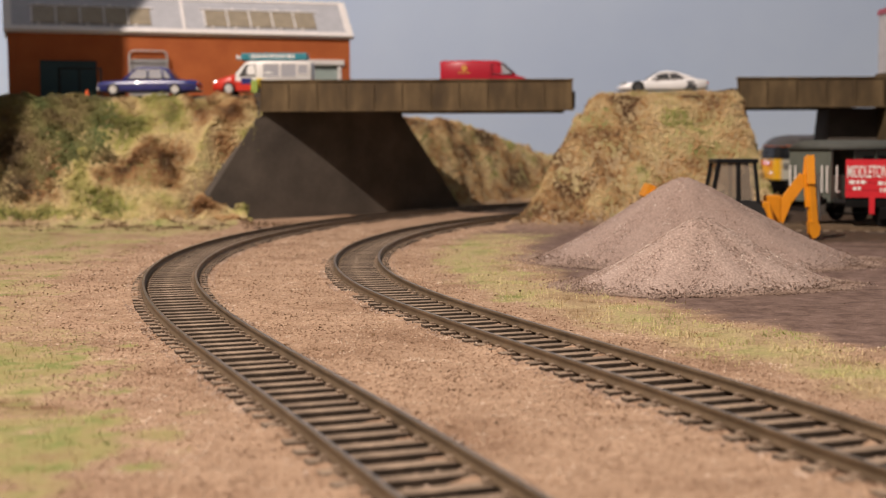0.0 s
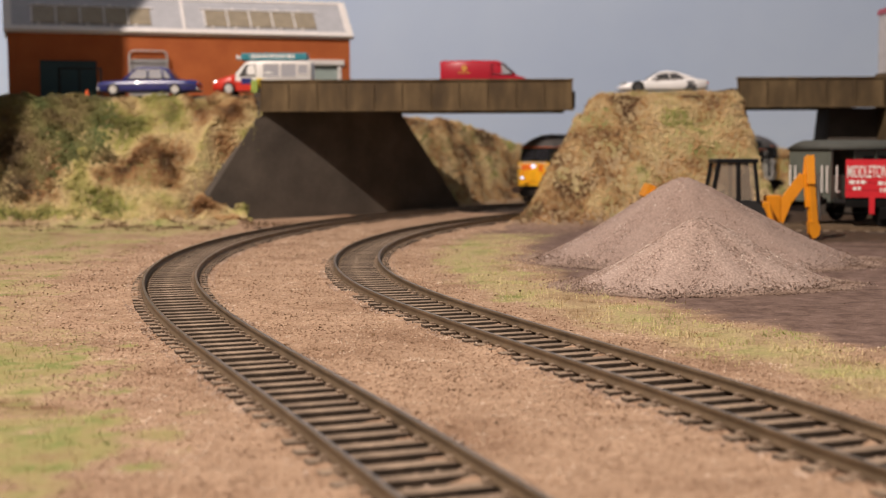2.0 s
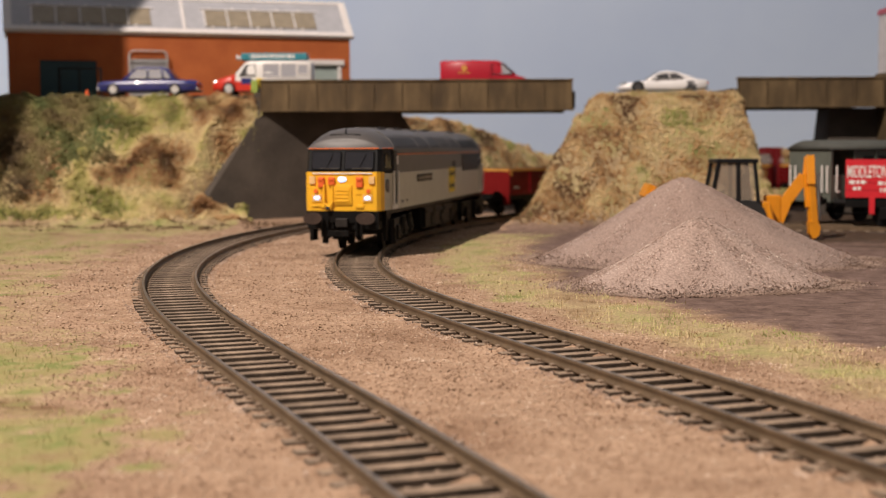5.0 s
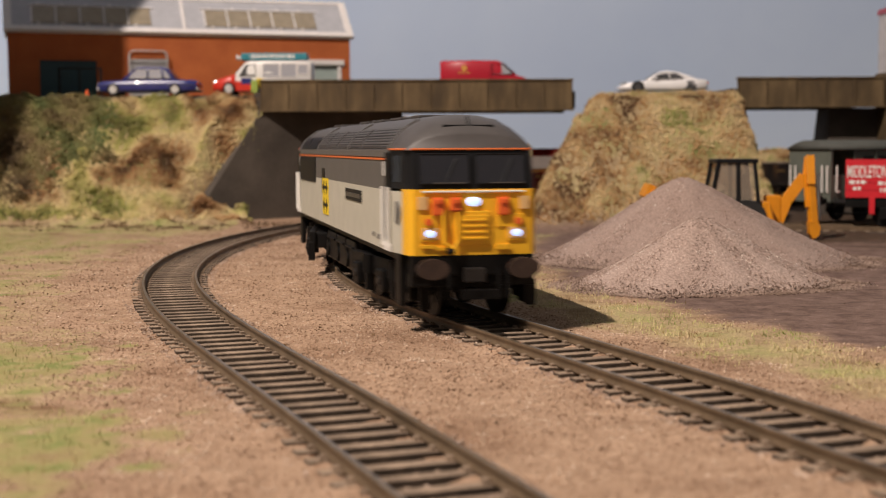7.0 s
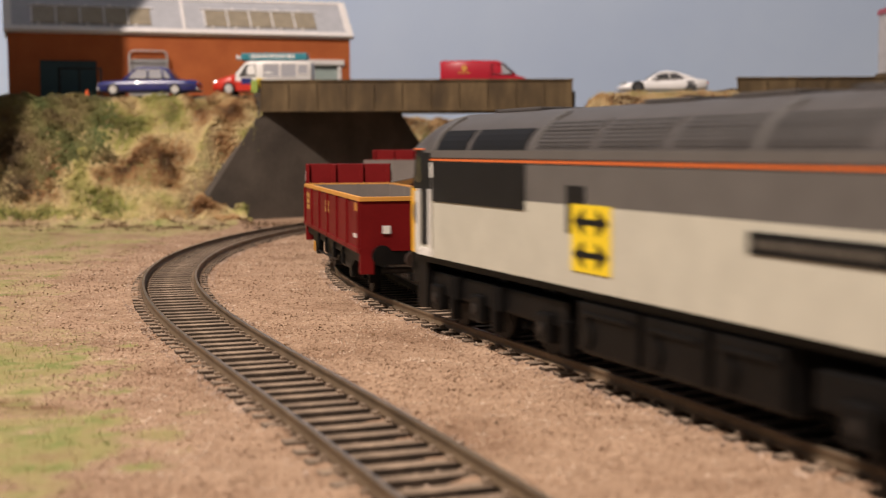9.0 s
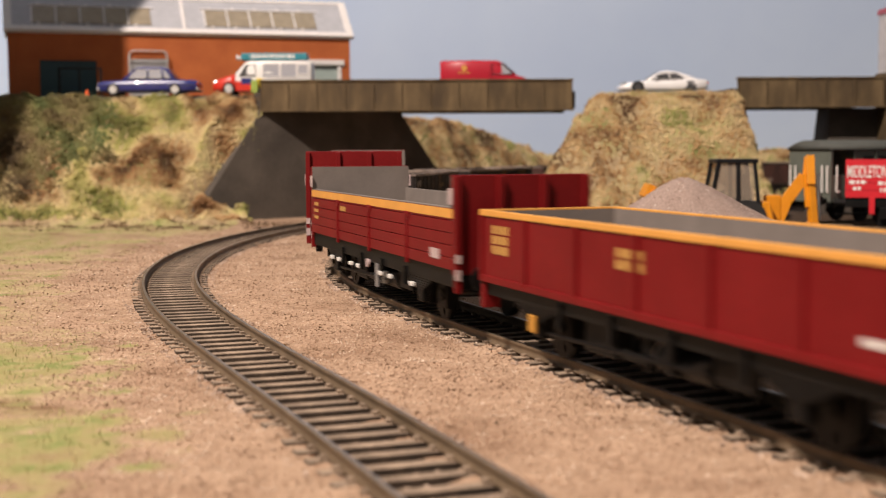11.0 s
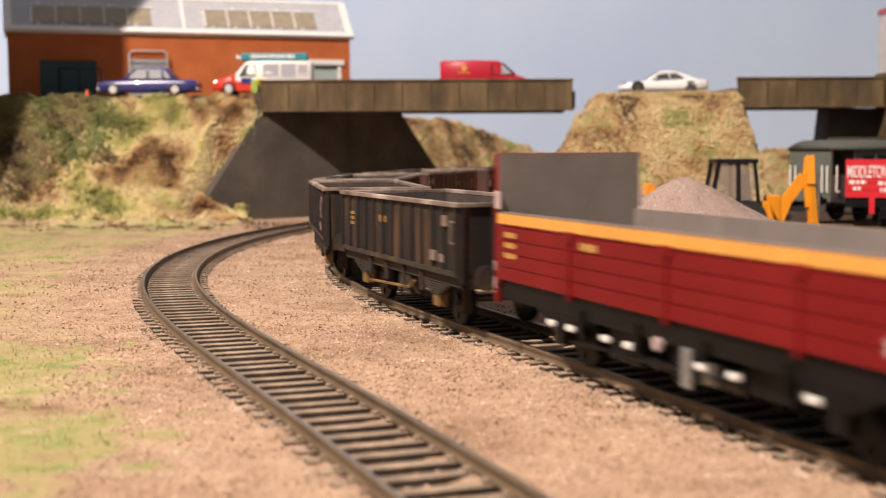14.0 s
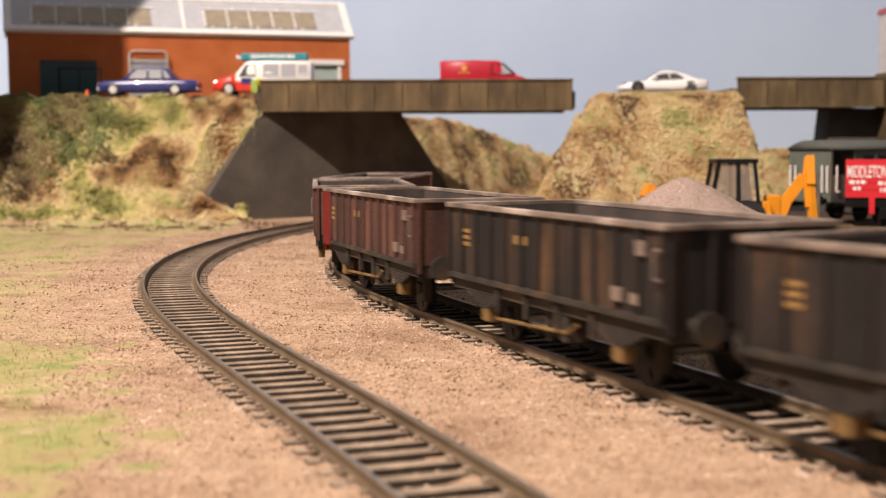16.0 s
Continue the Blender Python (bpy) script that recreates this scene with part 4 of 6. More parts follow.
            part("cab_steps", boxes((*sorted((c + math.copysign(30, c), c + math.copysign(37, c))), q * 16.2 - 0.8, q * 16.2 + 0.8, 4, 16), bev=0.3), FRAME_BLACK, th)
        for x in (-25, 0, 25):
            wheelset(th, c + x - (10 if c < 0 else 0), 7.0, STEEL, FRAME_BLACK)
    part("fuel_tank", boxes((-34, 34, -15.5, 15.5, 4.2, 15.8), bev=1.2), FRAME_BLACK, th)
    for q in (1, -1):
        for x0, x1 in ((-33, -10), (-8, 12), (14, 33)):
            part("equipment_box", boxes((x0, x1, q * 16 - 0.8, q * 16 + 0.8, 5.2, 14.8), bev=0.5), FRAME_BLACK, th)
            part("filter_drum", cyls(((x0 + 4, q * 15, 8.6), (x0 + 4, q * 17.4, 8.6), 2.6, 14)), FRAME_BLACK, th)
            part("tank_pipe", cyls(((x0 + 2, q * 17.0, 12.5), (x1 - 2, q * 17.0, 12.5), 0.5, 6), ((x0 + 5, q * 17.0, 12.5), (x0 + 5, q * 17.0, 6), 0.5, 6)), FRAME_BLACK, th)
    # the rear end reaches further out than the front
    for ob in th.children_recursive:
        if ob.data is not None and ob.name.split(".")[0] not in ("wheelset", "wheel", "lettering_bar"):
            for v in ob.data.vertices:
                if v.co.x < -0.058:
                    v.co.x -= 0.010
    return th


PLATE = surface("faded_label", ((0.3, (0.42, 0.31, 0.30)), (0.7, (0.55, 0.43, 0.42))), 300, 900, 0.6)
WAGON_RED = surface("wagon_red_paint", ((0.3, (0.142, 0.005, 0.006)), (0.7, (0.188, 0.009, 0.010))), 50, 900, 0.5, fine_amt=0.12, spec=0.18)
WAGON_YELLOW = plain("wagon_yellow_stripe", (0.66, 0.31, 0.062), 0.55, var=0.08)
GOLD_YELLOW = plain("ochre_axle_plate", (0.55, 0.26, 0.04), 0.6, var=0.1)
WAGON_GREY = plain("wagon_inside_grey", (0.185, 0.155, 0.137), 0.75, var=0.10)
SOOT = surface("sooty_black_paint", ((0.3, (0.011, 0.009, 0.0085)), (0.5, (0.022, 0.016, 0.014)), (0.58, (0.06, 0.034, 0.02)), (0.68, (0.19, 0.09, 0.03))), 110, 900, 0.7, 0, 0.05, streak=0.2, spec=0.3)
SOOT_BROWN = surface("worn_maroon_paint", ((0.3, (0.035, 0.02, 0.016)), (0.5, (0.085, 0.038, 0.03)), (0.7, (0.19, 0.085, 0.055))), 110, 900, 0.75, 0, 0.05, streak=0.2, spec=0.3)
SOOT_INSIDE = surface("dusty_dark_inside", ((0.3, (0.035, 0.027, 0.024)), (0.5, (0.06, 0.045, 0.039)), (0.7, (0.10, 0.072, 0.058))), 70, 900, 0.85, 0, 0.05)
RIM_WORN = surface("worn_top_rim", ((0.3, (0.09, 0.066, 0.055)), (0.52, (0.26, 0.19, 0.15)), (0.72, (0.56, 0.46, 0.40))), 60, 900, 0.6)
RUSTY = surface("rusty_running_gear", ((0.3, (0.012, 0.010, 0.009)), (0.55, (0.034, 0.023, 0.015)), (0.8, (0.12, 0.065, 0.026))), 110, 1200, 0.8, 0, 0.05)
SHEET_GREY = plain("pale_grey_plate", (0.20, 0.19, 0.185), 0.5, var=0.08)
GOLD_RUST = plain("ochre_axlebox", (0.17, 0.095, 0.028), 0.7, var=0.3)


def running_gear(th, hl, wb, gear, clean, tips=True):
    """Underframe of a two-axle wagon."""
    part("underframe", boxes((-hl + 1, hl - 1, -15.5, 15.5, 11.5, 14.2), bev=0.2), gear, th)
    for q in (1, -1):
        part("solebar", boxes((-hl, hl, q * 15.6 - 0.6, q * 15.6 + 0.6, 11.0, 15.4), bev=0.15), gear, th)
        for s in (1, -1):
            x = s * wb
            part("w_iron", loft([[(x - 4.5, q * 13.6, 12), (x + 4.5, q * 13.6, 12), (x + 4.5, q * 14.3, 12), (x - 4.5, q * 14.3, 12)], [(x - 2.0, q * 13.6, 4.8), (x + 2.0, q * 13.6, 4.8), (x + 2.0, q * 14.3, 4.8), (x - 2.0, q * 14.3, 4.8)]]), gear if clean else GOLD_RUST, th)
            ab = part("axlebox", boxes((x - 2.0, x + 2.0, q * 14.9 - 1.0, q * 14.9 + 1.0, 4.8, 8.8), bev=0.4), gear if clean else GOLD_RUST, th)
            sp = bmesh.new()
            for k in range(5):
                box(sp, x - 9.5 + k * 1.5, x + 9.5 - k * 1.5, q * 15.2 - 0.9, q * 15.2 + 0.9, 10.4 - k * 0.6, 10.9 - k * 0.6)
            part("leaf_spring", sp, gear, th)
            for k in (-6.5, 6.5):
                part("brake_shoe", boxes((x + k - 0.7, x + k + 0.7, q * 10 - 1.2, q * 10 + 1.2, 3.4, 9.4), bev=0.2), gear, th)
            bf = part("buffer", cyls(((s * hl, q * 11.3, 13.6), (s * (hl + 4.5), q * 11.3, 13.6), 1.4, 12)), gear, th)
            part("buffer_head", cyls(((s * (hl + 4.5), q * 11.3, 13.6), (s * (hl + 5.4), q * 11.3, 13.6), 3.0, 18)), gear, bf)
        part("brake_lever", cyls(((-wb + 6, q * 15.6, 6.2), (wb * 0.35, q * 16.0, 7.6), 0.4, 6), ((wb * 0.35, q * 16.0, 7.6), (wb * 0.5, q * 16.2, 9.8), 0.4, 6)), FRAME_BLACK if clean else GOLD_RUST, th, "brake lever")
        part("vee_hanger", boxes((-1, 1, q * 14.6 - 0.4, q * 14.6 + 0.4, 4.6, 12), (8, 11, q * 14 - 2, q * 14 + 2, 5.6, 10.8), bev=0.2), gear if not clean else FRAME_BLACK, th)
        for x in (-hl * 0.45, -hl * 0.15, hl * 0.15, hl * 0.45):
            part("door_spring", boxes((x - 0.8, x + 0.8, q * 16.4 - 0.5, q * 16.4 + 0.5, 8.0, 13.0), bev=0.15), FRAME_BLACK if clean else gear, th)
        if clean:
            # black gear added between the axles to block light under the wagon
            part("brake_cylinder", boxes((-wb * 0.58, -wb * 0.3, q * 12 - 2, q * 12 + 2, 4.6, 11.6), bev=0.5), FRAME_BLACK, th)
            part("air_tank", cyls(((wb * 0.05, q * 11.5, 7.6), (wb * 0.42, q * 11.5, 7.6), 3.0, 16)), FRAME_BLACK, th)
            part("brake_rigging", boxes((-wb * 0.25, -wb * 0.02, q * 13.5 - 0.6, q * 13.5 + 0.6, 5.4, 7.2), bev=0.2), FRAME_BLACK, th)
            part("brake_rigging", boxes((wb * 0.45, wb * 0.72, q * 13.5 - 0.6, q * 13.5 + 0.6, 6.0, 11.6), bev=0.2), FRAME_BLACK, th)
            if tips:
                part("brake_plate", boxes((4.5, 7.2, q * 16.3 - 0.3, q * 16.3 + 0.3, 4.6, 11.2), bev=0.1), SHEET_GREY, th, "pale grey brake plate")
                part("hand_wheel", cyls(((-3.5, q * 16.2, 10.6), (-3.5, q * 16.9, 10.6), 1.2, 14)), PLATE, th, "white brake hand wheel")
                part("distributor", cyls(((12, q * 15.2, 6.2), (12, q * 15.2, 9.6), 1.5, 12)), STEEL, th, "bare metal distributor")
            for x in (-hl * 0.62, -hl * 0.5, -hl * 0.3, -hl * 0.18, hl * 0.15, hl * 0.28, hl * 0.55) if tips else ():
                part("white_tip", boxes((x - 1.3, x + 1.3, q * 16.8 - 0.5, q * 16.8 + 0.5, 8.4, 9.5), bev=0.2), WHITE, th)
    for s in (1, -1):
        part("headstock", boxes((*sorted((s * (hl - 1.5), s * (hl + 0.3))), -15.8, 15.8, 10.6, 15.6), bev=0.2), gear, th)
        part("coupling", boxes((*sorted((s * (hl - 2), s * (hl + 7.2))), -1.0, 1.0, 7.0, 8.4), (*sorted((s * (hl + 5.8), s * (hl + 7.0))), -4, 4, 6.6, 8.8), bev=0.1), FRAME_BLACK, th)
        wheelset(th, s * wb, 6.4, STEEL, FRAME_BLACK)


def tub(th, name, hl, hw, z0, z1, wall, material, label=""):
    """An open box: two sides, two ends and a floor, each a part."""
    for q in (1, -1):
        part(name + "_side", boxes((-hl, hl, *sorted((q * hw, q * (hw - wall))), z0, z1)), material, th, label)
        part(name + "_end", boxes((*sorted((q * hl, q * (hl - wall))), -hw + wall, hw - wall, z0, z1)), material, th, label)
    part(name + "_floor", boxes((-hl + wall, hl - wall, -hw + wall, hw - wall, z0, z0 + 1.5)), material, th, label)


def patch(th, x, q, z, w, h, material, hw, name="lettering_bar"):
    o = part(name, bars(w, h, 4, int(x * 7 + z)), material, th)
    o.matrix_basis = at(x, q * (hw + 0.1), z)


def inside(th, hl, hw, z0, z1, wall, material):
    tub(th, "lining", hl - wall - 0.02, hw - wall - 0.02, z0 + 1.6, z1 - 0.05, 0.15, material, "bare inside")


def plain_wagon(hl):
    th = moving("open_wagon", "clean red open wagon with ribbed steel sides and yellow rim", "railway wagon", "wagons of the train")
    hw, z0, z1 = 17.0, 14.6, 29.6
    tub(th, "body", hl, hw, z0, z1, 0.9, WAGON_RED)
    inside(th, hl, hw, z0, z1, 0.9, WAGON_GREY)
    part("floor", boxes((-hl + 1.2, hl - 1.2, -hw + 1.2, hw - 1.2, z0 + 3.2, z0 + 3.5)), WAGON_GREY, th)
    for q in (1, -1):
        part("yellow_rim", boxes((-hl, hl, *sorted((q * (hw - 1.0), q * (hw + 0.35))), z1 - 0.9, z1 + 0.4), bev=0.15), WAGON_YELLOW, th)
        part("yellow_rim", boxes((*sorted((q * (hl - 1.0), q * (hl + 0.35))), -hw, hw, z1 - 0.9, z1 + 0.4), bev=0.15), WAGON_YELLOW, th)
        part("bottom_rail", boxes((-hl, hl, q * hw - 0.5, q * hw + 0.5, z0 - 0.6, z0 + 0.9), bev=0.15), WAGON_RED, th)
        for k in range(7):
            x = -hl + 1 + (2 * hl - 2) * k / 6
            part("rib", boxes((x - 0.7, x + 0.7, q * hw - 0.7, q * hw + 0.7, z0, z1 - 0.9), bev=0.2), WAGON_RED, th)
        for k in range(3):
            patch(th, -hl + 7, q, 20.6 + 2.2 * k, 9, 1.8, LETTER_OCHRE, hw)
        patch(th, -hl + 66, q, 22.2, 10, 1.7, LETTER_OCHRE, hw)
        patch(th, -hl + 66, q, 24.3, 10, 1.7, LETTER_OCHRE, hw)
        patch(th, hl - 12, q, 18.0, 6, 1.2, WHITE, hw)
        part("label_plate", boxes((hl - 3.5, hl - 0.6, q * (hw + 0.8) - 0.1, q * (hw + 0.8) + 0.1, 26.0, 28.4)), WAGON_YELLOW, th)
        part("axle_plate", boxes((-hl * 0.62 - 1.6, -hl * 0.62 + 1.6, q * 16.6 - 0.3, q * 16.6 + 0.3, 5.8, 9.4), bev=0.2), GOLD_YELLOW, th)
        part("end_post", boxes((hl - 2, hl, q * 15 - 2, q * 15 + 2, 8, 15), bev=0.2), WAGON_RED, th)
        part("end_post", boxes((-hl, -hl + 2, q * 15 - 2, q * 15 + 2, 8, 15), bev=0.2), WAGON_RED, th)
    part("label_plate", boxes((hl, hl + 0.4, -10.5, -8.3, 19.5, 21.8)), WHITE, th)
    running_gear(th, hl - 0.5, hl * 0.62, FRAME_BLACK, True, False)
    return th


def plank_wagon(hl, front, rear):
    th = moving("plank_wagon", "red plank-sided wagon with yellow stripe and tall end boards", "railway wagon", "wagons of the train")
    hw, z0, z1 = 17.0, 15.2, 29.8
    n = 5
    part("floor", boxes((-hl + 0.5, hl - 0.5, -hw + 0.9, hw - 0.9, z0, z0 + 1.4)), WAGON_GREY, th)
    plank = finish("plank", boxes((-hl + 0.6, hl - 0.6, -0.5, 0.5, 0.06, (z1 - z0) / n - 0.12), bev=0.12), WAGON_RED)
    for q in (1, -1):
        for k in range(n):
            shared("plank", plank, th, at(0, q * (hw - 0.5), z0 + k * (z1 - z0) / n))
        part("yellow_stripe", boxes((-hl + 0.8, hl - 0.8, q * hw - 0.08, q * hw + 0.08, z1 - 2.4, z1 - 0.2)), WAGON_YELLOW, th)
        part("lining", boxes((-hl + 0.8, hl - 0.8, q * (hw - 1.1) - 0.1, q * (hw - 1.1) + 0.1, z0 + 0.5, z1 - 0.1)), WAGON_GREY, th, "grey inside")
        part("top_edge", boxes((-hl + 0.8, hl - 0.8, q * (hw - 0.6) - 0.6, q * (hw - 0.6) + 0.6, z1 - 0.1, z1 + 0.15)), WAGON_GREY, th)
        for k in range(1, 4):
            x = -hl + 2 * hl * k / 4
            part("door_hinge", boxes((x - 1.6, x + 1.6, q * hw - 0.5, q * hw + 0.8, z1 - 4.2, z1 - 2.6), (x - 0.5, x + 0.5, q * hw - 0.5, q * hw + 0.5, z0 - 1, z1 - 2.6), bev=0.2), WAGON_RED, th)
            part("door_latch", boxes((x - 2.2, x + 2.2, q * hw - 0.3, q * hw + 1.0, z1 - 3.4, z1 - 2.2), bev=0.3), WAGON_RED, th)
        patch(th, -hl + 5, q, 24.6, 6, 1.1, LETTER_OCHRE, hw)
        patch(th, -hl + 5, q, 22.4, 6, 1.1, LETTER_OCHRE, hw)
        patch(th, -hl + 5, q, 20.2, 6, 1.1, LETTER_OCHRE, hw)
        patch(th, -hl + 42, q, 24.4, 7, 1.4, LETTER_OCHRE, hw)
        part("label_plate", boxes((hl - 18, hl - 11, q * hw - 0.15, q * hw + 0.15, 17.2, 19.6)), PLATE, th)
        for s in (1, -1):
            part("label_plate", boxes((*sorted((s * (hl - 3.0), s * (hl - 0.2))), q * (hw + 0.3) - 0.1, q * (hw + 0.3) + 0.1, 30.6, 34.4)), PLATE, th)
    for s, h in ((1, front), (-1, rear)):
        e = part("end_board", boxes((*sorted((s * (hl - 1.6), s * hl)), -hw, hw, z0 - 1, h), bev=0.2), WAGON_RED, th, "tall red end board")
        part("end_lining", boxes((*sorted((s * (hl - 1.9), s * (hl - 1.55))), -hw + 0.03, hw - 0.03, z0, h - 0.12)), WAGON_GREY, e, "grey inside of the end board")
        for y in (-16.2, -5.5, 5.5, 16.2):
            part("end_post", boxes((*sorted((s * (hl - 0.2), s * (hl + 1.1))), y - 0.8, y + 0.8, 10, h - 0.3), bev=0.2), WAGON_RED, e)
        part("label_plate", boxes((*sorted((s * hl, s * (hl + 1.3))), -17.0, -15.6, 13, 15.5), (*sorted((s * hl, s * (hl + 1.3))), -17.0, -15.6, 17, 19)), PLATE, e)
    running_gear(th, hl - 0.5, hl * 0.6, FRAME_BLACK, True)
    return th


def box_wagon(hl, paint, label, red_end=False):
    th = moving("box_wagon", label, "railway wagon", "wagons of the train")
    hw, z0, z1 = 17.0, 14.0, 30.4
    tub(th, "body", hl, hw, z0, z1, 0.8, paint)
    part("floor", boxes((-hl + 1.0, hl - 1.0, -hw + 1.0, hw - 1.0, z0 + 3.2, z0 + 3.5)), SOOT_INSIDE, th)
    inside(th, hl, hw, z0, z1, 0.8, SOOT_INSIDE)
    for q in (1, -1):
        part("top_rim", boxes((-hl - 0.6, hl + 0.6, *sorted((q * (hw - 1.1), q * (hw + 0.8))), z1 - 0.5, z1 + 0.6), bev=0.2), RIM_WORN, th, "rim with paint worn pale")
        part("top_rim", boxes((*sorted((q * (hl - 1.0), q * (hl + 0.6))), -hw + 1.1, hw - 1.1, z1 - 0.5, z1 + 0.6), bev=0.2), RIM_WORN, th)
        part("bottom_rail", boxes((-hl, hl, q * hw - 0.5, q * hw + 0.7, z0 - 0.5, z0 + 0.8), bev=0.15), RUSTY, th)
        n = 12
        rib = finish("rib", boxes((-0.55, 0.55, -0.65, 0.65, z0 + 0.8, z1 - 0.5), bev=0.15), paint)
        for k in range(n + 1):
            shared("rib", rib, th, at(-hl + 0.7 + (2 * hl - 1.4) * k / n, q * hw, 0))
        erib = finish("rib", boxes((-0.6, 0.6, -0.55, 0.55, z0 - 2, z1 - 0.5), bev=0.15), paint)
        for y in (-16, -8, 0, 8, 16):
            shared("rib", erib, th, at(q * hl, y, 0))
        patch(th, -hl + 9, q, 24.4, 4, 0.9, FADED_OCHRE, hw)
        patch(th, -hl + 9, q, 22.9, 4, 0.9, FADED_OCHRE, hw)
        patch(th, -hl + 9, q, 21.4, 4, 0.9, FADED_OCHRE, hw)
        patch(th, -hl + 38, q, 23.6, 6, 1.8, FADED_OCHRE, hw)
        part("label_plate", boxes((hl - 18, hl - 14.5, q * (hw + 0.4) - 0.3, q * (hw + 0.4) + 0.3, 16.5, 19.0), (hl - 11.5, hl - 8.6, q * (hw + 0.4) - 0.3, q * (hw + 0.4) + 0.3, 16.5, 18.4)), RIM_WORN, th)
        part("label_plate", boxes((hl - 9.5, hl - 6.5, q * (hw + 0.4) - 0.3, q * (hw + 0.4) + 0.3, 25.2, 27.8)), RIM_WORN, th)
        part("grab_handle", cyls(((hl - 2.5, q * (hw + 1.0), 21.5), (hl - 2.5, q * (hw + 1.0), 26.5), 0.3, 6), ((hl - 2.5, q * (hw + 1.0), 26.5), (hl - 0.2, q * (hw + 1.0), 26.5), 0.3, 6), ((hl - 2.5, q * (hw + 1.0), 21.5), (hl - 0.2, q * (hw + 1.0), 21.5), 0.3, 6)), RIM_WORN, th)
    if red_end:
        for q in (1, -1):
            part("side_panel", boxes((-hl, -hl + 8.5, q * (hw + 0.45) - 0.3, q * (hw + 0.45) + 0.3, z0 - 1, z1 - 0.6), bev=0.1), WAGON_RED, th, "bright red end of the side")
        part("end_panel", boxes((-hl - 1.0, -hl - 0.2, -hw, hw, z0 - 3, z1 - 0.6), bev=0.15), WAGON_RED, th, "bright red end panel")
    running_gear(th, hl - 0.5, hl * 0.62, RUSTY, False)
    return th


# the consist: each vehicle, its middle behind the locomotive's middle (mm) and half the distance of its axles or bogies
CONSIST = [
    (build_loco(), 0.0, 75.0),
    (plain_wagon(73.5), 235.0, 46.0),
    (plank_wagon(76.5, 37.5, 37.5), 395.0, 46.0),
    (plank_wagon(74.5, 42.6, 42.6), 559.0, 45.0),
    (box_wagon(50.0, SOOT, "soot-black weathered ribbed box wagon with worn rim"), 703.0, 31.0),
    (box_wagon(50.0, SOOT, "soot-black weathered ribbed box wagon with worn rim"), 828.5, 31.0),
    (box_wagon(50.0, SOOT_BROWN, "worn maroon ribbed box wagon with red end panel", True), 949.0, 31.0),
    (box_wagon(50.0, SOOT_BROWN, "worn maroon ribbed box wagon with red end panel", True), 1072.0, 31.0),
    (box_wagon(50.0, SOOT_BROWN, "worn maroon ribbed box wagon with red end panel", True), 1195.0, 31.0),
]


def run(t):
    """How far the locomotive's middle still is from the near mark, in mm."""
    return 1116.0 - 122.0 * t + 0.43 * t * t + 6.0 * max(0.0, 1 - t / 3) ** 2


def vehicle_pose(s, half):
    ax, ay, _ = INNER.point(s - half)
    bx, by, _ = INNER.point(s + half)
    return at((ax + bx) / 2, (ay + by) / 2, 0, math.degrees(math.atan2(ay - by, ax - bx)))


def bogie_swing(t, pivot):
    """How a bogie of the locomotive stands turned to follow the rails, in the locomotive's space."""
    s = run(t)
    ax, ay, _ = INNER.point(s - 75)
    bx, by, _ = INNER.point(s + 75)
    turn = INNER.point(s - pivot)[2] + math.pi - math.atan2(ay - by, ax - bx)
    turn = (turn + math.pi) % (2 * math.pi) - math.pi
    return Matrix.Translation((pivot * MM, 0, 0)) @ Matrix.Rotation(turn, 4, "Z") @ Matrix.Translation((-pivot * MM, 0, 0))


def motions():
    for th, gap, half in CONSIST:
        walk(th, [(t, vehicle_pose(run(t) + gap, half)) for t in np.arange(0, 16.01, 0.25).tolist()])
    for bogie, pivot in bogies_to_turn:
        walk(bogie, [(t, bogie_swing(t, pivot)) for t in np.arange(0, 16.01, 0.25).tolist()])
    for ax, x, radius in wheels_to_turn:
        pivots = [pivot for bogie, pivot in bogies_to_turn if bogie.parent == ax.parent and abs(pivot - x) < 30]
        rows = []
        for k in range(241):
            t = k / 15
            turn = (1122.0 - run(t)) / radius
            m = Matrix.Translation((x * MM, 0, radius * MM)) @ Matrix.Rotation(turn, 4, "Y")
            rows.append((t, bogie_swing(t, pivots[0]) @ m if pivots else m))
        walk(ax, rows)

# ---- gravel heaps and the yard ----
HEAP = surface("pink_grey_gravel", ((0.3, (0.41, 0.30, 0.25)), (0.7, (0.49, 0.37, 0.315))), 60, 1300, 0.95, 0, 0.6, fine_amt=0.5)
HEAP_REAR = surface("darker_gravel", ((0.3, (0.33, 0.235, 0.195)), (0.7, (0.40, 0.295, 0.25))), 60, 1300, 0.95, 0, 0.6, fine_amt=0.5)
HEAP_GRAIN = island_material("heap_grains", ((0.0, (0.31, 0.225, 0.182)), (0.2, (0.38, 0.28, 0.23)), (0.5, (0.43, 0.32, 0.27)), (0.8, (0.50, 0.385, 0.33)), (0.99, (0.78, 0.68, 0.60))), coarse=200, each=0.6)


SKIRT = island_material("dusty_spill", ((0.0, (0.21, 0.145, 0.112)), (0.4, (0.28, 0.20, 0.16)), (0.9, (0.36, 0.27, 0.22))), coarse=60)


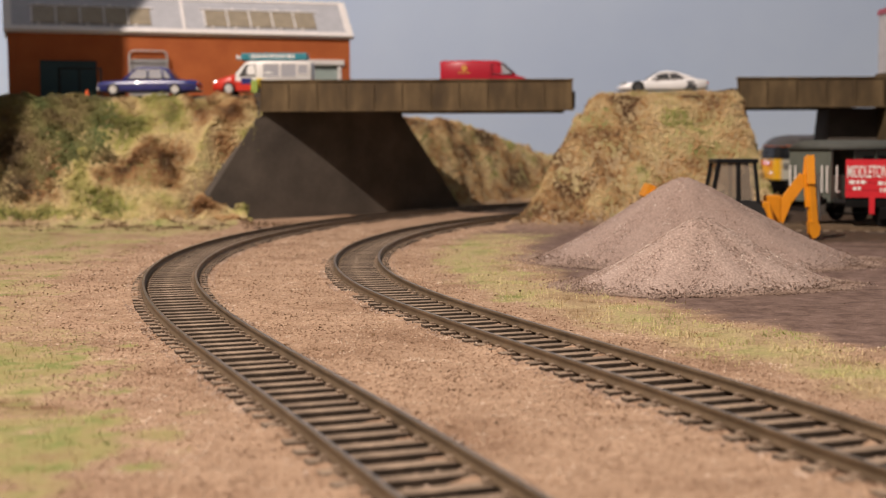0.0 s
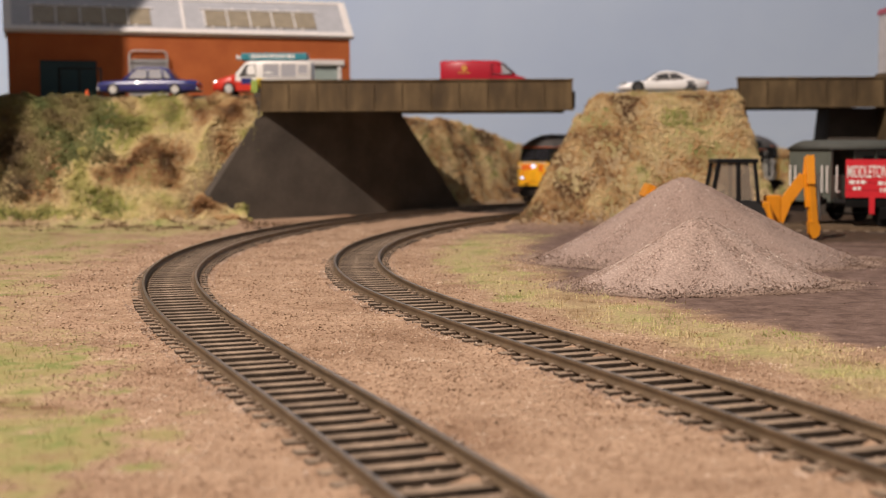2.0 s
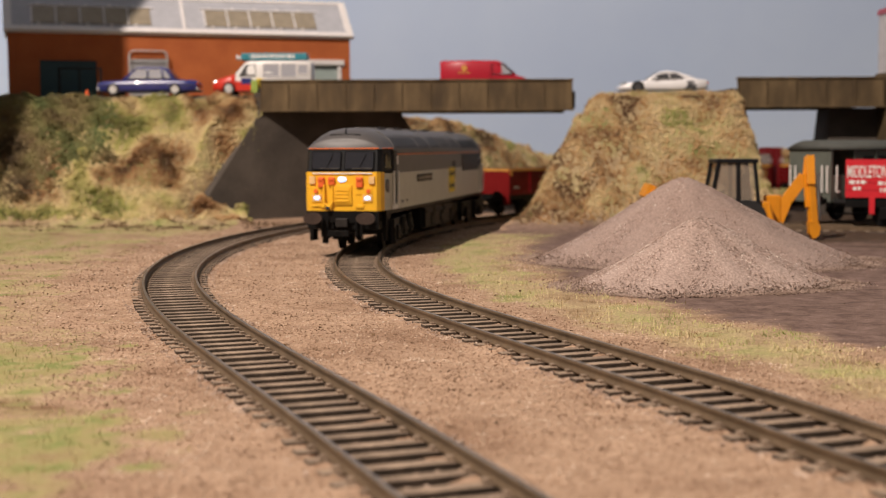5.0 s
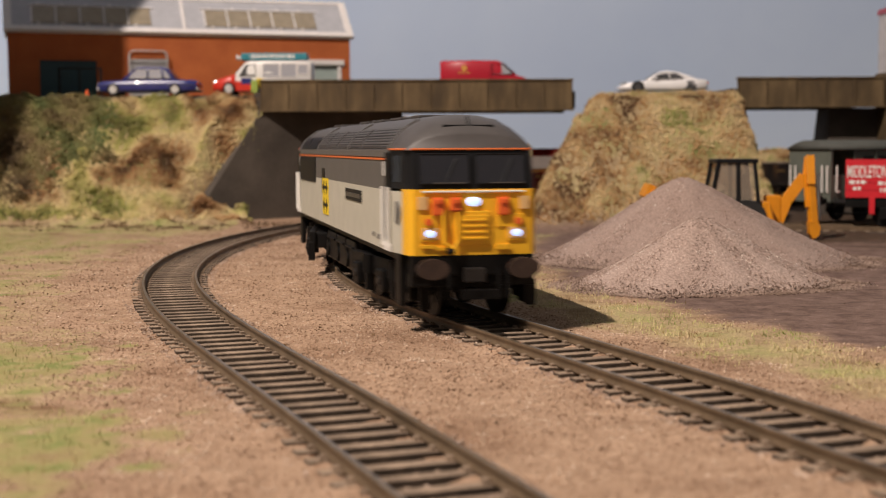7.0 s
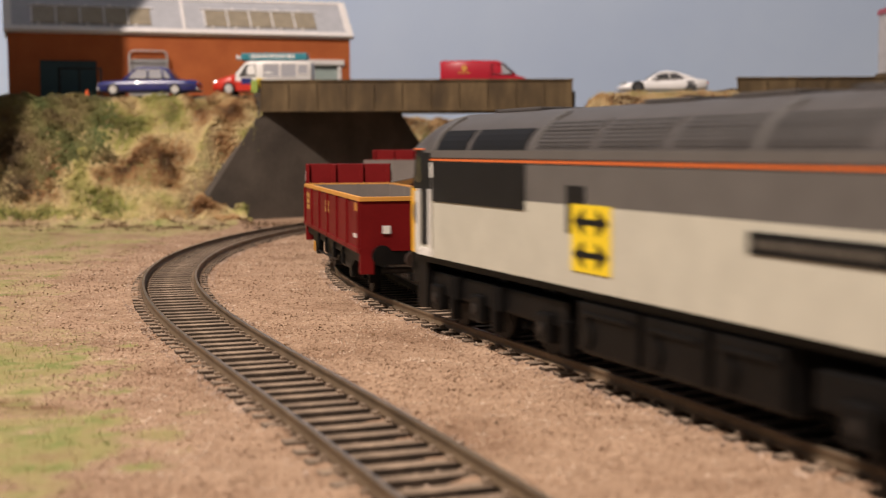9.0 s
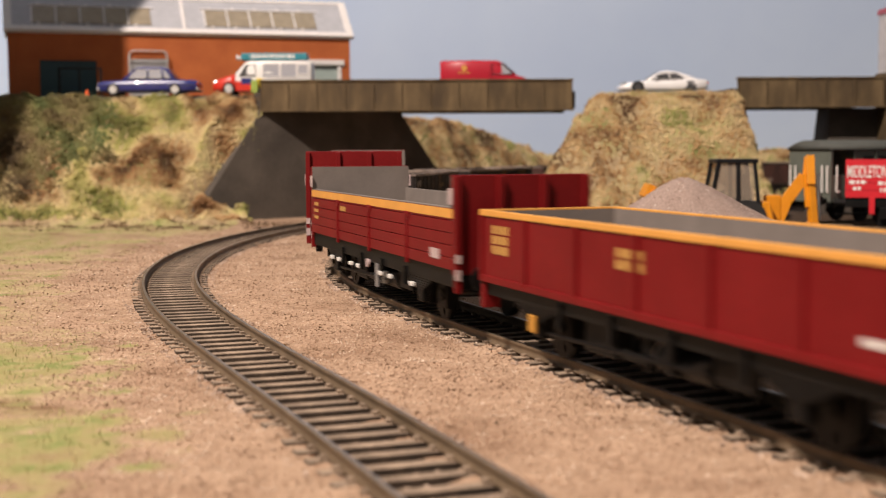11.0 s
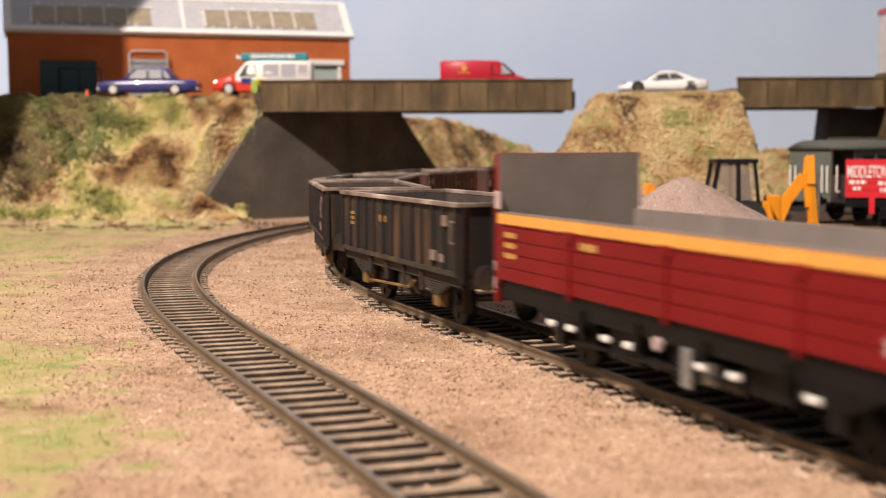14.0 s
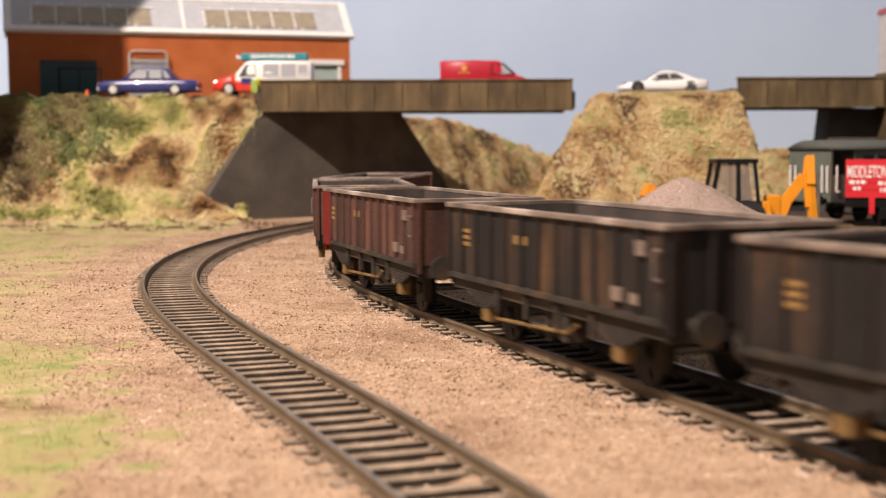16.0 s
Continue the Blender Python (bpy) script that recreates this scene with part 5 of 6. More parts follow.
def heap(cx, cy, rx, ry, h, seed, label, stone, spread=1.0):
    """A heap whose flank on the yard side is drawn out by spread."""
    n_r, n_a = 26, 72
    rings = []
    for i in range(n_r + 1):
        u = i / n_r
        ring = []
        for j in range(n_a):
            a = 2 * math.pi * j / n_a
            wob = 1 + 0.07 * math.sin(2 * a + seed) + 0.05 * math.sin(3 * a + 2 * seed) + 0.02 * math.sin(9 * a + seed)
            x, y = math.cos(a) * rx * u * wob * (spread if math.cos(a) > 0 else 1), math.sin(a) * ry * u * wob
            # straight flanks, a blunt top and a spread foot
            z = h * (math.sqrt((1 - 0.06) ** 2 + 0.004) - math.sqrt((u * 0.94) ** 2 + 0.004)) / 0.94 if u < 1 else 0
            z = max(z, 0) * (0.9 + 0.1 * math.cos(u * math.pi))
            z += 0.45 * noise.noise((x * 0.18, y * 0.18, seed)) + 0.25 * noise.noise((x * 0.7, y * 0.7, seed))
            ring.append((x, y, z * (1 if u < 0.98 else 0.2)))
        rings.append(ring)
    bm = bmesh.new()
    top = bm.verts.new((0, 0, rings[1][0][2] + 0.15))
    vv = [[bm.verts.new(p) for p in r] for r in rings[1:]]
    for j in range(n_a):
        bm.faces.new((top, vv[0][j], vv[0][(j + 1) % n_a]))
    for a, b in zip(vv, vv[1:]):
        for j in range(n_a):
            bm.faces.new((a[j], b[j], b[(j + 1) % n_a], a[(j + 1) % n_a]))
    ob = part("gravel_heap", bm, stone, None, "", True)
    ob.matrix_basis = at(cx, cy, -3.4)
    tagged(ob, label, "gravel heap", "gravel heaps")
    # loose grains on its skin
    n = 9000
    u, a = np.sqrt(rng.uniform(0.0, 1.05, n)), rng.uniform(0, 6.283, n)
    wob = 1 + 0.07 * np.sin(2 * a + seed) + 0.05 * np.sin(3 * a + 2 * seed)
    z = h * np.clip(1 - np.sqrt((u * 0.94) ** 2 + 0.004) / 0.94, 0, 1) * (0.9 + 0.1 * np.cos(np.clip(u, 0, 1) * math.pi))
    P = np.stack([cx + np.cos(a) * rx * u * wob * np.where(np.cos(a) > 0, spread, 1), cy + np.sin(a) * ry * u * wob, z - 3.4 + 0.15], 1)
    scatter("gravel_grains", P, rng.uniform(0.12, 0.36, n), *TETRA, HEAP_GRAIN, rng, "loose pinkish grey gravel on the heap", 0.7, "gravel")
    # dark dusty skirt of spilled stones round the foot
    n = 9000
    u, a = rng.normal(1.05, 0.07, n), rng.uniform(0, 6.283, n)
    wob = 1 + 0.07 * np.sin(2 * a + seed) + 0.05 * np.sin(3 * a + 2 * seed)
    P = np.stack([cx + np.cos(a) * rx * u * wob * np.where(np.cos(a) > 0, spread, 1), cy + np.sin(a) * ry * u * wob, np.full(n, -2.9) + h * np.clip(1 - u, 0, 1)], 1)
    scatter("spilled_stones", P, rng.uniform(0.15, 0.6, n), *TETRA, SKIRT, rng, "brown spilled stones round the foot of the heap", 0.7, "gravel")
    return ob


heap(98, 542, 57, 47, 37.0, 3, "tall heap of pinkish grey gravel in the yard", HEAP_REAR, 1.3)
heap(87, 447, 44, 33, 25.0, 7, "lower heap of pinkish grey gravel in the yard", HEAP)


# ---- industrial building on the road ----
BRICK = surface("orange_brick", ((0.3, (0.36, 0.085, 0.02)), (0.7, (0.46, 0.125, 0.032))), 50, 700, 0.85, 0, 0.05, fine_amt=0.2)
TRIM = plain("off_white_trim", (0.74, 0.70, 0.68), 0.6, var=0.05)
SHEET = plain("grey_roof_sheet", (0.42, 0.42, 0.45), 0.6, var=0.08)
SKYLIGHT = plain("dusty_skylight", (0.30, 0.25, 0.18), 0.35, var=0.15)
TEAL = plain("dark_teal_door", (0.012, 0.05, 0.065), 0.5, var=0.1)
HUB_GREY = plain("grey_barrier_paint", (0.45, 0.43, 0.42), 0.5)
PALE_DOOR = plain("grey_green_shutter", (0.33, 0.40, 0.38), 0.55, var=0.06)


def building():
    a, b = Vector((-313, 962)), Vector((-72, 1040))
    L = (b - a).length
    th = thing("workshop_building", at(a.x, a.y, 78, math.degrees(math.atan2(b.y - a.y, b.x - a.x))), "orange brick workshop with grey glazed roof and white trim", "building")
    for x0, x1, z0 in ((0, 22, 0), (22, 62, 30), (62, L - 42, 0), (L - 42, L - 8, 30), (L - 8, L, 0)):
        part("front_wall", boxes((x0, x1, 0, 3, z0, 52)), BRICK, th)
    part("end_wall", boxes((L - 3, L, 3, 60, 0, 52)), BRICK, th)
    part("end_wall", boxes((0, 3, 3, 60, 0, 52)), BRICK, th)
    part("back_wall", boxes((3, L - 3, 57, 60, 0, 52)), BRICK, th)
    # roof slope towards the road
    slope = math.atan2(29, 31)
    RL = math.hypot(31, 29)
    M = Matrix.Translation((0, -3, 51.5)) @ Matrix.Rotation(slope, 4, "X")

    def on_roof(name, mat, parent, *bs, label="", bev=0.0):
        bm = bmesh.new()
        for q in bs:
            box(bm, *q, bev=bev, m=M)
        return part(name, bm, mat, parent, label)
    roof = on_roof("roof", SHEET, th, (-2, L + 2, 0, RL, -1.5, 0), label="grey sheet roof")
    bm = bmesh.new()
    box(bm, -2, L + 2, -RL, 0, -1.5, 0, m=Matrix.Translation((0, 63, 51.5)) @ Matrix.Rotation(-slope, 4, "X"))
    part("roof_back", bm, SHEET, roof)
    on_roof("roof_trim", TRIM, roof, (-2.5, L + 2.5, -0.5, 4.2, -2.6, 0.8), bev=0.3, label="white eaves board")
    on_roof("roof_trim", TRIM, roof, (L - 3, L + 2.5, 4.2, RL, -2.6, 0.8), bev=0.3)
    on_roof("roof_trim", TRIM, roof, (-2.5, 3, 4.2, RL, -2.6, 0.8), bev=0.3)
    on_roof("roof_trim", TRIM, roof, (3, L - 3, RL - 3, RL, -1, 0.8), bev=0.3)
    on_roof("roof_trim", TRIM, roof, (L * 0.5 - 1.2, L * 0.5 + 1.2, 4.2, RL - 3, -1, 0.9), bev=0.3)
    for x0 in (17, L * 0.5 + 16):
        n = 5
        w = 86 / n
        for k in range(n):
            sk = on_roof("skylight", SKYLIGHT, roof, (x0 + k * w + 0.8, x0 + (k + 1) * w - 0.8, 8, 27, 0.1, 0.9), label="dusty brown skylight")
            on_roof("skylight_frame", TRIM, sk, (x0 + k * w - 0.5, x0 + k * w + 0.5, 7.4, 27.6, 0, 1.3), (x0 + k * w + 4, x0 + k * w + 6, 5.4, 7.4, 0, 1.3), (x0 + k * w + 4, x0 + k * w + 6, 27.6, 30, 0, 1.3))
        on_roof("skylight_bar", TRIM, roof, (x0 - 2, x0 + 88, 27.6, 28.4, 0, 1.2))
    part("roller_door", boxes((22, 62, 1.2, 2.2, 0, 30)), TEAL, th, "dark teal roller door")
    part("shutter", boxes((L - 42, L - 8, 1.2, 2.2, 0, 30)), PALE_DOOR, th, "pale grey-green shutter")
    part("door_lintel", boxes((L - 46, L - 5, -2.0, 0.6, 29.5, 33.5), bev=0.3), TRIM, th, "white lintel")
    part("door_jamb", boxes((L - 10, L - 7, -0.8, 0.4, 0, 29.5)), TRIM, th)
    rack = thing("storage_rack", th.matrix_basis @ at(85.2, -5, 0.0), "grey tubular storage rack with rounded top by the wall", "rack")
    hoop = [(0, 0, 0), (0, 0, 34.5), (0.8, 0, 36.6), (2.8, 0, 37.6), (24.6, 0, 37.6), (26.6, 0, 36.6), (27.4, 0, 34.5), (27.4, 0, 0)]
    for y in (0, 3.2):
        part("hoop", cyls(*((Vector(p) + Vector((0, y, 0)), Vector(q) + Vector((0, y, 0)), 0.55, 8) for p, q in zip(hoop, hoop[1:]))), HUB_GREY, rack)
    for k in range(1, 9):
        part("upright_bar", cyls(((k * 3.05, 1.6, 0), (k * 3.05, 1.6, 30.6), 0.45, 6)), HUB_GREY, rack)
    part("mesh_panel", boxes((0.6, 26.8, 2.4, 2.8, 1, 30.6)), SHEET, rack, "grey mesh panel")
    part("cross_rail", cyls(((0, 0, 30.8), (27.4, 0, 30.8), 0.55, 8), ((0, 0, 15), (27.4, 0, 15), 0.5, 8)), HUB_GREY, rack)
    return th


building()
bm = boxes((0, 30, -1, 1, 0, 1.2), (0, 1.5, -1, 1, 0, 22), (28.5, 30, -1, 1, 0, 22), (0, 30, -1, 1, 21, 22.2), (14, 15, -1, 1, 0, 22))
bmesh.ops.rotate(bm, verts=bm.verts, matrix=Matrix.Rotation(0.1, 3, "X"))
o = part("bike_rack", bm, BLACK)
o.matrix_basis = at(-272, 945, 78.9, 10)
tagged(o, "dark metal rack beside the workshop wall", "rack")
bm = bmesh.new()
cyl(bm, (0, 0, 0), (0, 0, 5), 1.8, 14, 0.5)
box(bm, -2, 2, -2, 2, 0, 0.5)
o = part("traffic_cone", bm, RED_LAMP)
o.matrix_basis = at(-244, 915, 78.9)
tagged(o, "small orange traffic cone by the road", "traffic cone")

# ---- road vehicles ----
CAR_BLUE = plain("metallic_blue_paint", (0.028, 0.032, 0.17), 0.3, 0.0, var=0.06, coat=0.4)
CAR_WHITE = plain("glossy_white_paint", (0.80, 0.78, 0.78), 0.25, var=0.03, coat=0.6)
VAN_RED = plain("glossy_red_paint", (0.42, 0.009, 0.026), 0.35, var=0.05, coat=0.3)
SCARLET = plain("scarlet_paint", (0.62, 0.035, 0.018), 0.35, var=0.05, coat=0.3)
VAN_CREAM = plain("van_white_paint", (0.80, 0.78, 0.76), 0.35, var=0.04)
TYRE = plain("black_tyre", (0.018, 0.017, 0.017), 0.8, var=0.2)
HUB = plain("pale_hub", (0.66, 0.64, 0.62), 0.35, 0.3)
CHROME = plain("chrome_trim", (0.75, 0.74, 0.73), 0.18, 0.9, var=0.03)
CAR_GLASS = glass("car_window_glass", (0.06, 0.06, 0.065), 0.75)
PALE_GLASS = glass("pale_van_glass", (0.42, 0.42, 0.46), 0.8)
TEAL_SIGN = plain("teal_roof_sign", (0.03, 0.22, 0.28), 0.45, var=0.15)


def hull(stations, hw_low, top_in):
    """A body skin from side stations (x, z low, z high, half width)."""
    rings = []
    for x, z0, z1, hw in stations:
        m = (z0 + z1) / 2
        rings.append([(x, -hw * 0.93, z0), (x, -hw, z0 + (z1 - z0) * 0.25), (x, -hw, z0 + (z1 - z0) * 0.6), (x, -hw * (1 - top_in * 0.4), z1 - (z1 - z0) * 0.10), (x, -hw * (1 - top_in), z1),
                      (x, hw * (1 - top_in), z1), (x, hw * (1 - top_in * 0.4), z1 - (z1 - z0) * 0.10), (x, hw, z0 + (z1 - z0) * 0.6), (x, hw, z0 + (z1 - z0) * 0.25), (x, hw * 0.93, z0)])
    return loft(rings)


def road_wheels(th, xs, hw, r, hub):
    for x in xs:
        for q in (1, -1):
            w = part("wheel", cyls(((x, q * (hw - 2.8), r), (x, q * (hw + 0.45), r), r, 24)), TYRE, th, "black tyre")
            part("hub", cyls(((x, q * (hw + 0.2), r), (x, q * (hw + 0.7), r), r * 0.66, 16)), hub, w)


def cabin_windows(th, q, quads, hw, glassmat, frame=None):
    for quad in quads:
        ring = [(x, q * y, z) for x, z, y in quad]
        w = part("side_window", loft([ring, [(x, y - q * 0.3, z) for x, y, z in ring]]), glassmat, th)
        if frame:
            bm = bmesh.new()
            for a, b in zip(ring, ring[1:] + ring[:1]):
                cyl(bm, a, b, 0.28, 5)
            part("window_trim", bm, frame, w)


def blue_saloon():
    th = thing("saloon_car", at(-196, 896, 78.9, 180), "dark metallic blue saloon car with bright window trim", "car", "cars on the road")
    part("body", hull([(-33, 3.4, 9.0, 10), (-32, 2.6, 9.8, 11.2), (-24, 2.2, 10.3, 11.8), (-12, 2.2, 10.4, 12), (8, 2.2, 10.2, 12), (20, 2.2, 9.8, 11.8), (30, 2.5, 9.2, 11.3), (33.2, 3.2, 8.0, 10)], 0, 0.12), CAR_BLUE, th, "", True)
    part("cabin", hull([(-19.0, 9.8, 10.3, 9.8), (-13.0, 9.8, 17.9, 9.5), (-9, 9.8, 18.8, 9.4), (5, 9.8, 18.8, 9.4), (8.5, 9.8, 18.0, 9.5), (17.0, 9.6, 10.2, 9.9)], 0, 0.16), CAR_BLUE, th, "", True)
    for q in (1, -1):
        cabin_windows(th, q, [[(-10.0, 11.2, 10.15), (-0.8, 11.2, 10.15), (-0.8, 17.3, 9.2), (-8.6, 17.3, 9.2)], [(0.4, 11.2, 10.15), (13.0, 11.2, 10.15), (7.4, 17.3, 9.2), (0.4, 17.3, 9.2)], [(-15.6, 11.4, 10.15), (-11.4, 11.4, 10.15), (-10.2, 16.8, 9.25), (-11.8, 16.8, 9.25)]], 10, PALE_GLASS, CHROME)
        part("side_trim", boxes((-31, 32, q * 11.9 - 0.2, q * 11.9 + 0.2, 6.5, 6.8)), STEEL, th)
        part("headlight", boxes((32.2, 33.4, q * 7.5 - 2, q * 7.5 + 2, 5.8, 8.0), bev=0.3), CHROME, th)
        part("tail_light", boxes((-33.4, -32.2, q * 7.5 - 2, q * 7.5 + 2, 6.0, 8.6), bev=0.3), RED_LAMP, th)
    for x, z in ((33, 3.6), (-33, 3.8)):
        part("bumper", boxes((x - 1, x + 1, -10.5, 10.5, z - 0.6, z + 1.4), bev=0.4), CHROME, th)
    ring = [(16.2, -8.2, 10.9), (16.2, 8.2, 10.9), (9.2, 7.2, 17.4), (9.2, -7.2, 17.4)]
    part("windscreen", loft([ring, [(a + 0.3, b, c + 0.2) for a, b, c in ring]]), CAR_GLASS, th)
    ring = [(-18.4, -8.2, 10.9), (-18.4, 8.2, 10.9), (-13.4, 7.2, 17.2), (-13.4, -7.2, 17.2)]
    part("rear_window", loft([ring, [(a - 0.3, b, c + 0.2) for a, b, c in ring]]), CAR_GLASS, th)
    road_wheels(th, (-18.5, 22.5), 11.7, 3.9, HUB)
    return th


def sports_car():
    th = thing("sports_car", at(152.5, 925, 80.0, 180), "glossy white sports coupe with sloping tail", "car", "cars on the road")
    part("body", hull([(-30, 3.6, 8.6, 9), (-28.5, 2.4, 9.6, 11.2), (-18, 1.9, 10.2, 12.2), (-6, 1.9, 8.9, 11.6), (8, 1.9, 8.6, 11.6), (18, 1.9, 8.6, 11.8), (27, 2.2, 7.0, 11), (31, 2.8, 4.8, 8.5)], 0, 0.2), CAR_WHITE, th, "", True)
    part("cabin", hull([(-25, 8.2, 9.6, 8.6), (-17, 8.2, 12.4, 9.0), (-9, 8.2, 15.0, 8.6), (-2, 8.2, 15.7, 8.3), (3, 8.0, 15.0, 8.4), (8, 8, 12.2, 9.0), (13, 7.8, 8.8, 9.6)], 0, 0.24), CAR_WHITE, th, "", True)
    for q in (1, -1):
        cabin_windows(th, q, [[(-14.0, 10.2, 9.4), (-4.0, 10.0, 9.4), (-4.0, 14.2, 7.9), (-9.0, 13.8, 8.0)], [(-3.2, 10.0, 9.4), (9.0, 9.8, 9.5), (3.4, 13.6, 8.1), (-3.2, 14.2, 7.9)]], 9, CAR_GLASS)
        part("headlight", cyls(((25.5, q * 8.2, 6.4), (28.2, q * 8.2, 6.0), 1.7, 14)), CHROME, th)
        part("tail_light", boxes((-30.2, -29, q * 7 - 2.6, q * 7 + 2.6, 6.6, 7.6), bev=0.3), RED_LAMP, th)
        part("door_mirror", boxes((5, 7, q * 10.4 - 1.2, q * 10.4 + 1.2, 9.4, 10.8), bev=0.4), CAR_WHITE, th)
    ring = [(12.4, -7.4, 9.2), (12.4, 7.4, 9.2), (3.8, 6.2, 14.7), (3.8, -6.2, 14.7)]
    part("windscreen", loft([ring, [(a + 0.3, b, c + 0.25) for a, b, c in ring]]), CAR_GLASS, th)
    road_wheels(th, (-17.5, 18.5), 11.5, 4.3, plain("dark_alloy", (0.10, 0.10, 0.11), 0.4, 0.6))
    return th


def panel_van():
    th = thing("panel_van", at(29, 925, 80.6), "red delivery van with a round cream badge", "van", "vans on the road")
    part("body", hull([(-30.5, 3.5, 21.0, 11), (-29.8, 2.6, 22.0, 11.8), (-10, 2.4, 22.4, 12), (8, 2.4, 22.2, 12), (11.5, 2.4, 21.2, 11.9), (17, 2.4, 15.6, 11.8), (22, 2.4, 12.2, 11.6), (28, 2.8, 10.4, 11), (30.6, 3.2, 7.5, 9.5)], 0, 0.12), VAN_RED, th, "", True)
    for q in (1, -1):
        cabin_windows(th, q, [[(5.4, 12.6, 12.05), (19.4, 12.8, 11.85), (12.6, 19.6, 11.3), (5.4, 19.8, 11.4)]], 11, PALE_GLASS, BLACK)
        part("badge", cyls(((-14, q * 11.9, 17.0), (-14, q * 12.15, 17.0), 2.0, 16)), WAGON_YELLOW, th, "round cream badge")
        o = part("lettering_bar", bars(8, 0.9, 3, 5), WAGON_YELLOW, th)
        o.matrix_basis = at(-18, q * 12.1, 13.4)
        part("headlight", boxes((28.5, 30.4, q * 8 - 1.8, q * 8 + 1.8, 7.4, 9.6), bev=0.4), CHROME, th)
        part("door_seam", boxes((4.0, 4.3, q * 11.95 - 0.1, q * 11.95 + 0.1, 4, 20)), BLACK, th)
    ring = [(21.4, -9.5, 12.9), (21.4, 9.5, 12.9), (12.4, 8.6, 20.6), (12.4, -8.6, 20.6)]
    part("windscreen", loft([ring, [(a + 0.4, b, c + 0.4) for a, b, c in ring]]), CAR_GLASS, th)
    road_wheels(th, (-19, 20), 11.6, 4.0, HUB)
    return th


def ice_cream_van():
    th = thing("ice_cream_van", at(-121, 904, 78.9, 180), "white and red ice cream van with teal roof sign", "van", "vans on the road")
    part("body", hull([(-33.5, 3.5, 19.6, 11), (-32.5, 2.6, 20.4, 12), (-4, 2.4, 20.6, 12.2), (8, 2.4, 20.4, 12.1), (11, 2.4, 19.2, 12), (17.5, 2.4, 12.8, 11.8)], 0, 0.1), VAN_CREAM, th, "white box body", True)
    part("bonnet", hull([(16.5, 2.4, 12.9, 11.85), (22, 2.4, 11.6, 11.6), (29, 2.6, 9.8, 11), (33, 3.2, 6.6, 9.4)], 0, 0.16), SCARLET, th, "red bonnet", True)
    part("skirt", boxes((4, 17, -12.3, 12.3, 2.6, 8.4), bev=0.4), SCARLET, th)
    sg = part("roof_sign", boxes((-30, 14, -9, 9, 21.2, 25.2), bev=0.5), TEAL_SIGN, th, "teal roof sign with pale bars")
    for q in (1, -1):
        o = part("lettering_bar", bars(30, 1.8, 6, 8), TRIM, sg)
        o.matrix_basis = at(-22, q * 9.1, 22.4)
        part("roof_horn", cyls(((14, q * 5, 22.6), (17.5, q * 5, 22.9), 0.7, 10, 1.5)), TRIM, sg)
        cabin_windows(th, q, [[(4.0, 11.4, 12.2), (14.6, 11.4, 12.1), (10.2, 18.0, 11.6), (4.0, 18.2, 11.7)]], 11, CAR_GLASS, BLACK)
        cabin_windows(th, q, [[(-12, 10.8, 12.3), (-1, 10.8, 12.3), (-1, 18.6, 11.9), (-12, 18.6, 11.9)], [(-23.5, 10.8, 12.3), (-13, 10.8, 12.3), (-13, 18.6, 11.9), (-23.5, 18.6, 11.9)], [(-31, 12.4, 12.2), (-24.5, 12.4, 12.3), (-24.5, 18.0, 11.9), (-31, 18.0, 11.8)]], 11, PALE_GLASS, TRIM)
        part("menu_panel", boxes((-0.5, 3.4, q * 12.2 - 0.15, q * 12.2 + 0.15, 4, 10)), EMBLEM_YELLOW, th)
        part("side_sticker", boxes((6.5, 13.5, q * 12.2 - 0.12, q * 12.2 + 0.12, 6.6, 10.2)), CAR_BLUE, th)
        part("headlight", cyls(((30, q * 7.6, 8.0), (32, q * 7.6, 7.4), 1.7, 14)), CHROME, th)
    ring = [(17.0, -9.6, 13.2), (17.0, 9.6, 13.2), (11.6, 8.8, 18.8), (11.6, -8.8, 18.8)]
    part("windscreen", loft([ring, [(a + 0.4, b, c + 0.4) for a, b, c in ring]]), CAR_GLASS, th)
    road_wheels(th, (-19, 22), 11.7, 4.0, HUB)
    th.scale = (1.0, 1.0, 1.12)
    return th


blue_saloon()
sports_car()
panel_van()
ice_cream_van()
# small pale green upright of no certain kind
bm = bmesh.new()
cyl(bm, (0, 0, 0), (0, 0, 9), 1.2, 12)
box(bm, -2.2, 2.2, -1.2, 1.2, 1, 10, bev=0.4)
o = part("green_upright", bm, plain("lime_green_plastic", (0.32, 0.42, 0.08), 0.5))
o.matrix_basis = at(-125.5, 890, 78.9)
tagged(o, "small pale green bin at the bridge end", "bin")

# ---- backhoe loader ----
DIGGER = plain("digger_yellow", (0.72, 0.27, 0.012), 0.4, var=0.08)


def beam(bm, p, q, w, h):
    p, q = Vector(p), Vector(q)
    L = (q - p).length
    m = Matrix.Translation(p) @ (q - p).to_track_quat("X", "Z").to_matrix().to_4x4()
    box(bm, 0, L, -w / 2, w / 2, -h / 2, h / 2, bev=0.25, m=m)


def beams(*args):
    bm = bmesh.new()
    for a in args:
        beam(bm, *a)
    return bm


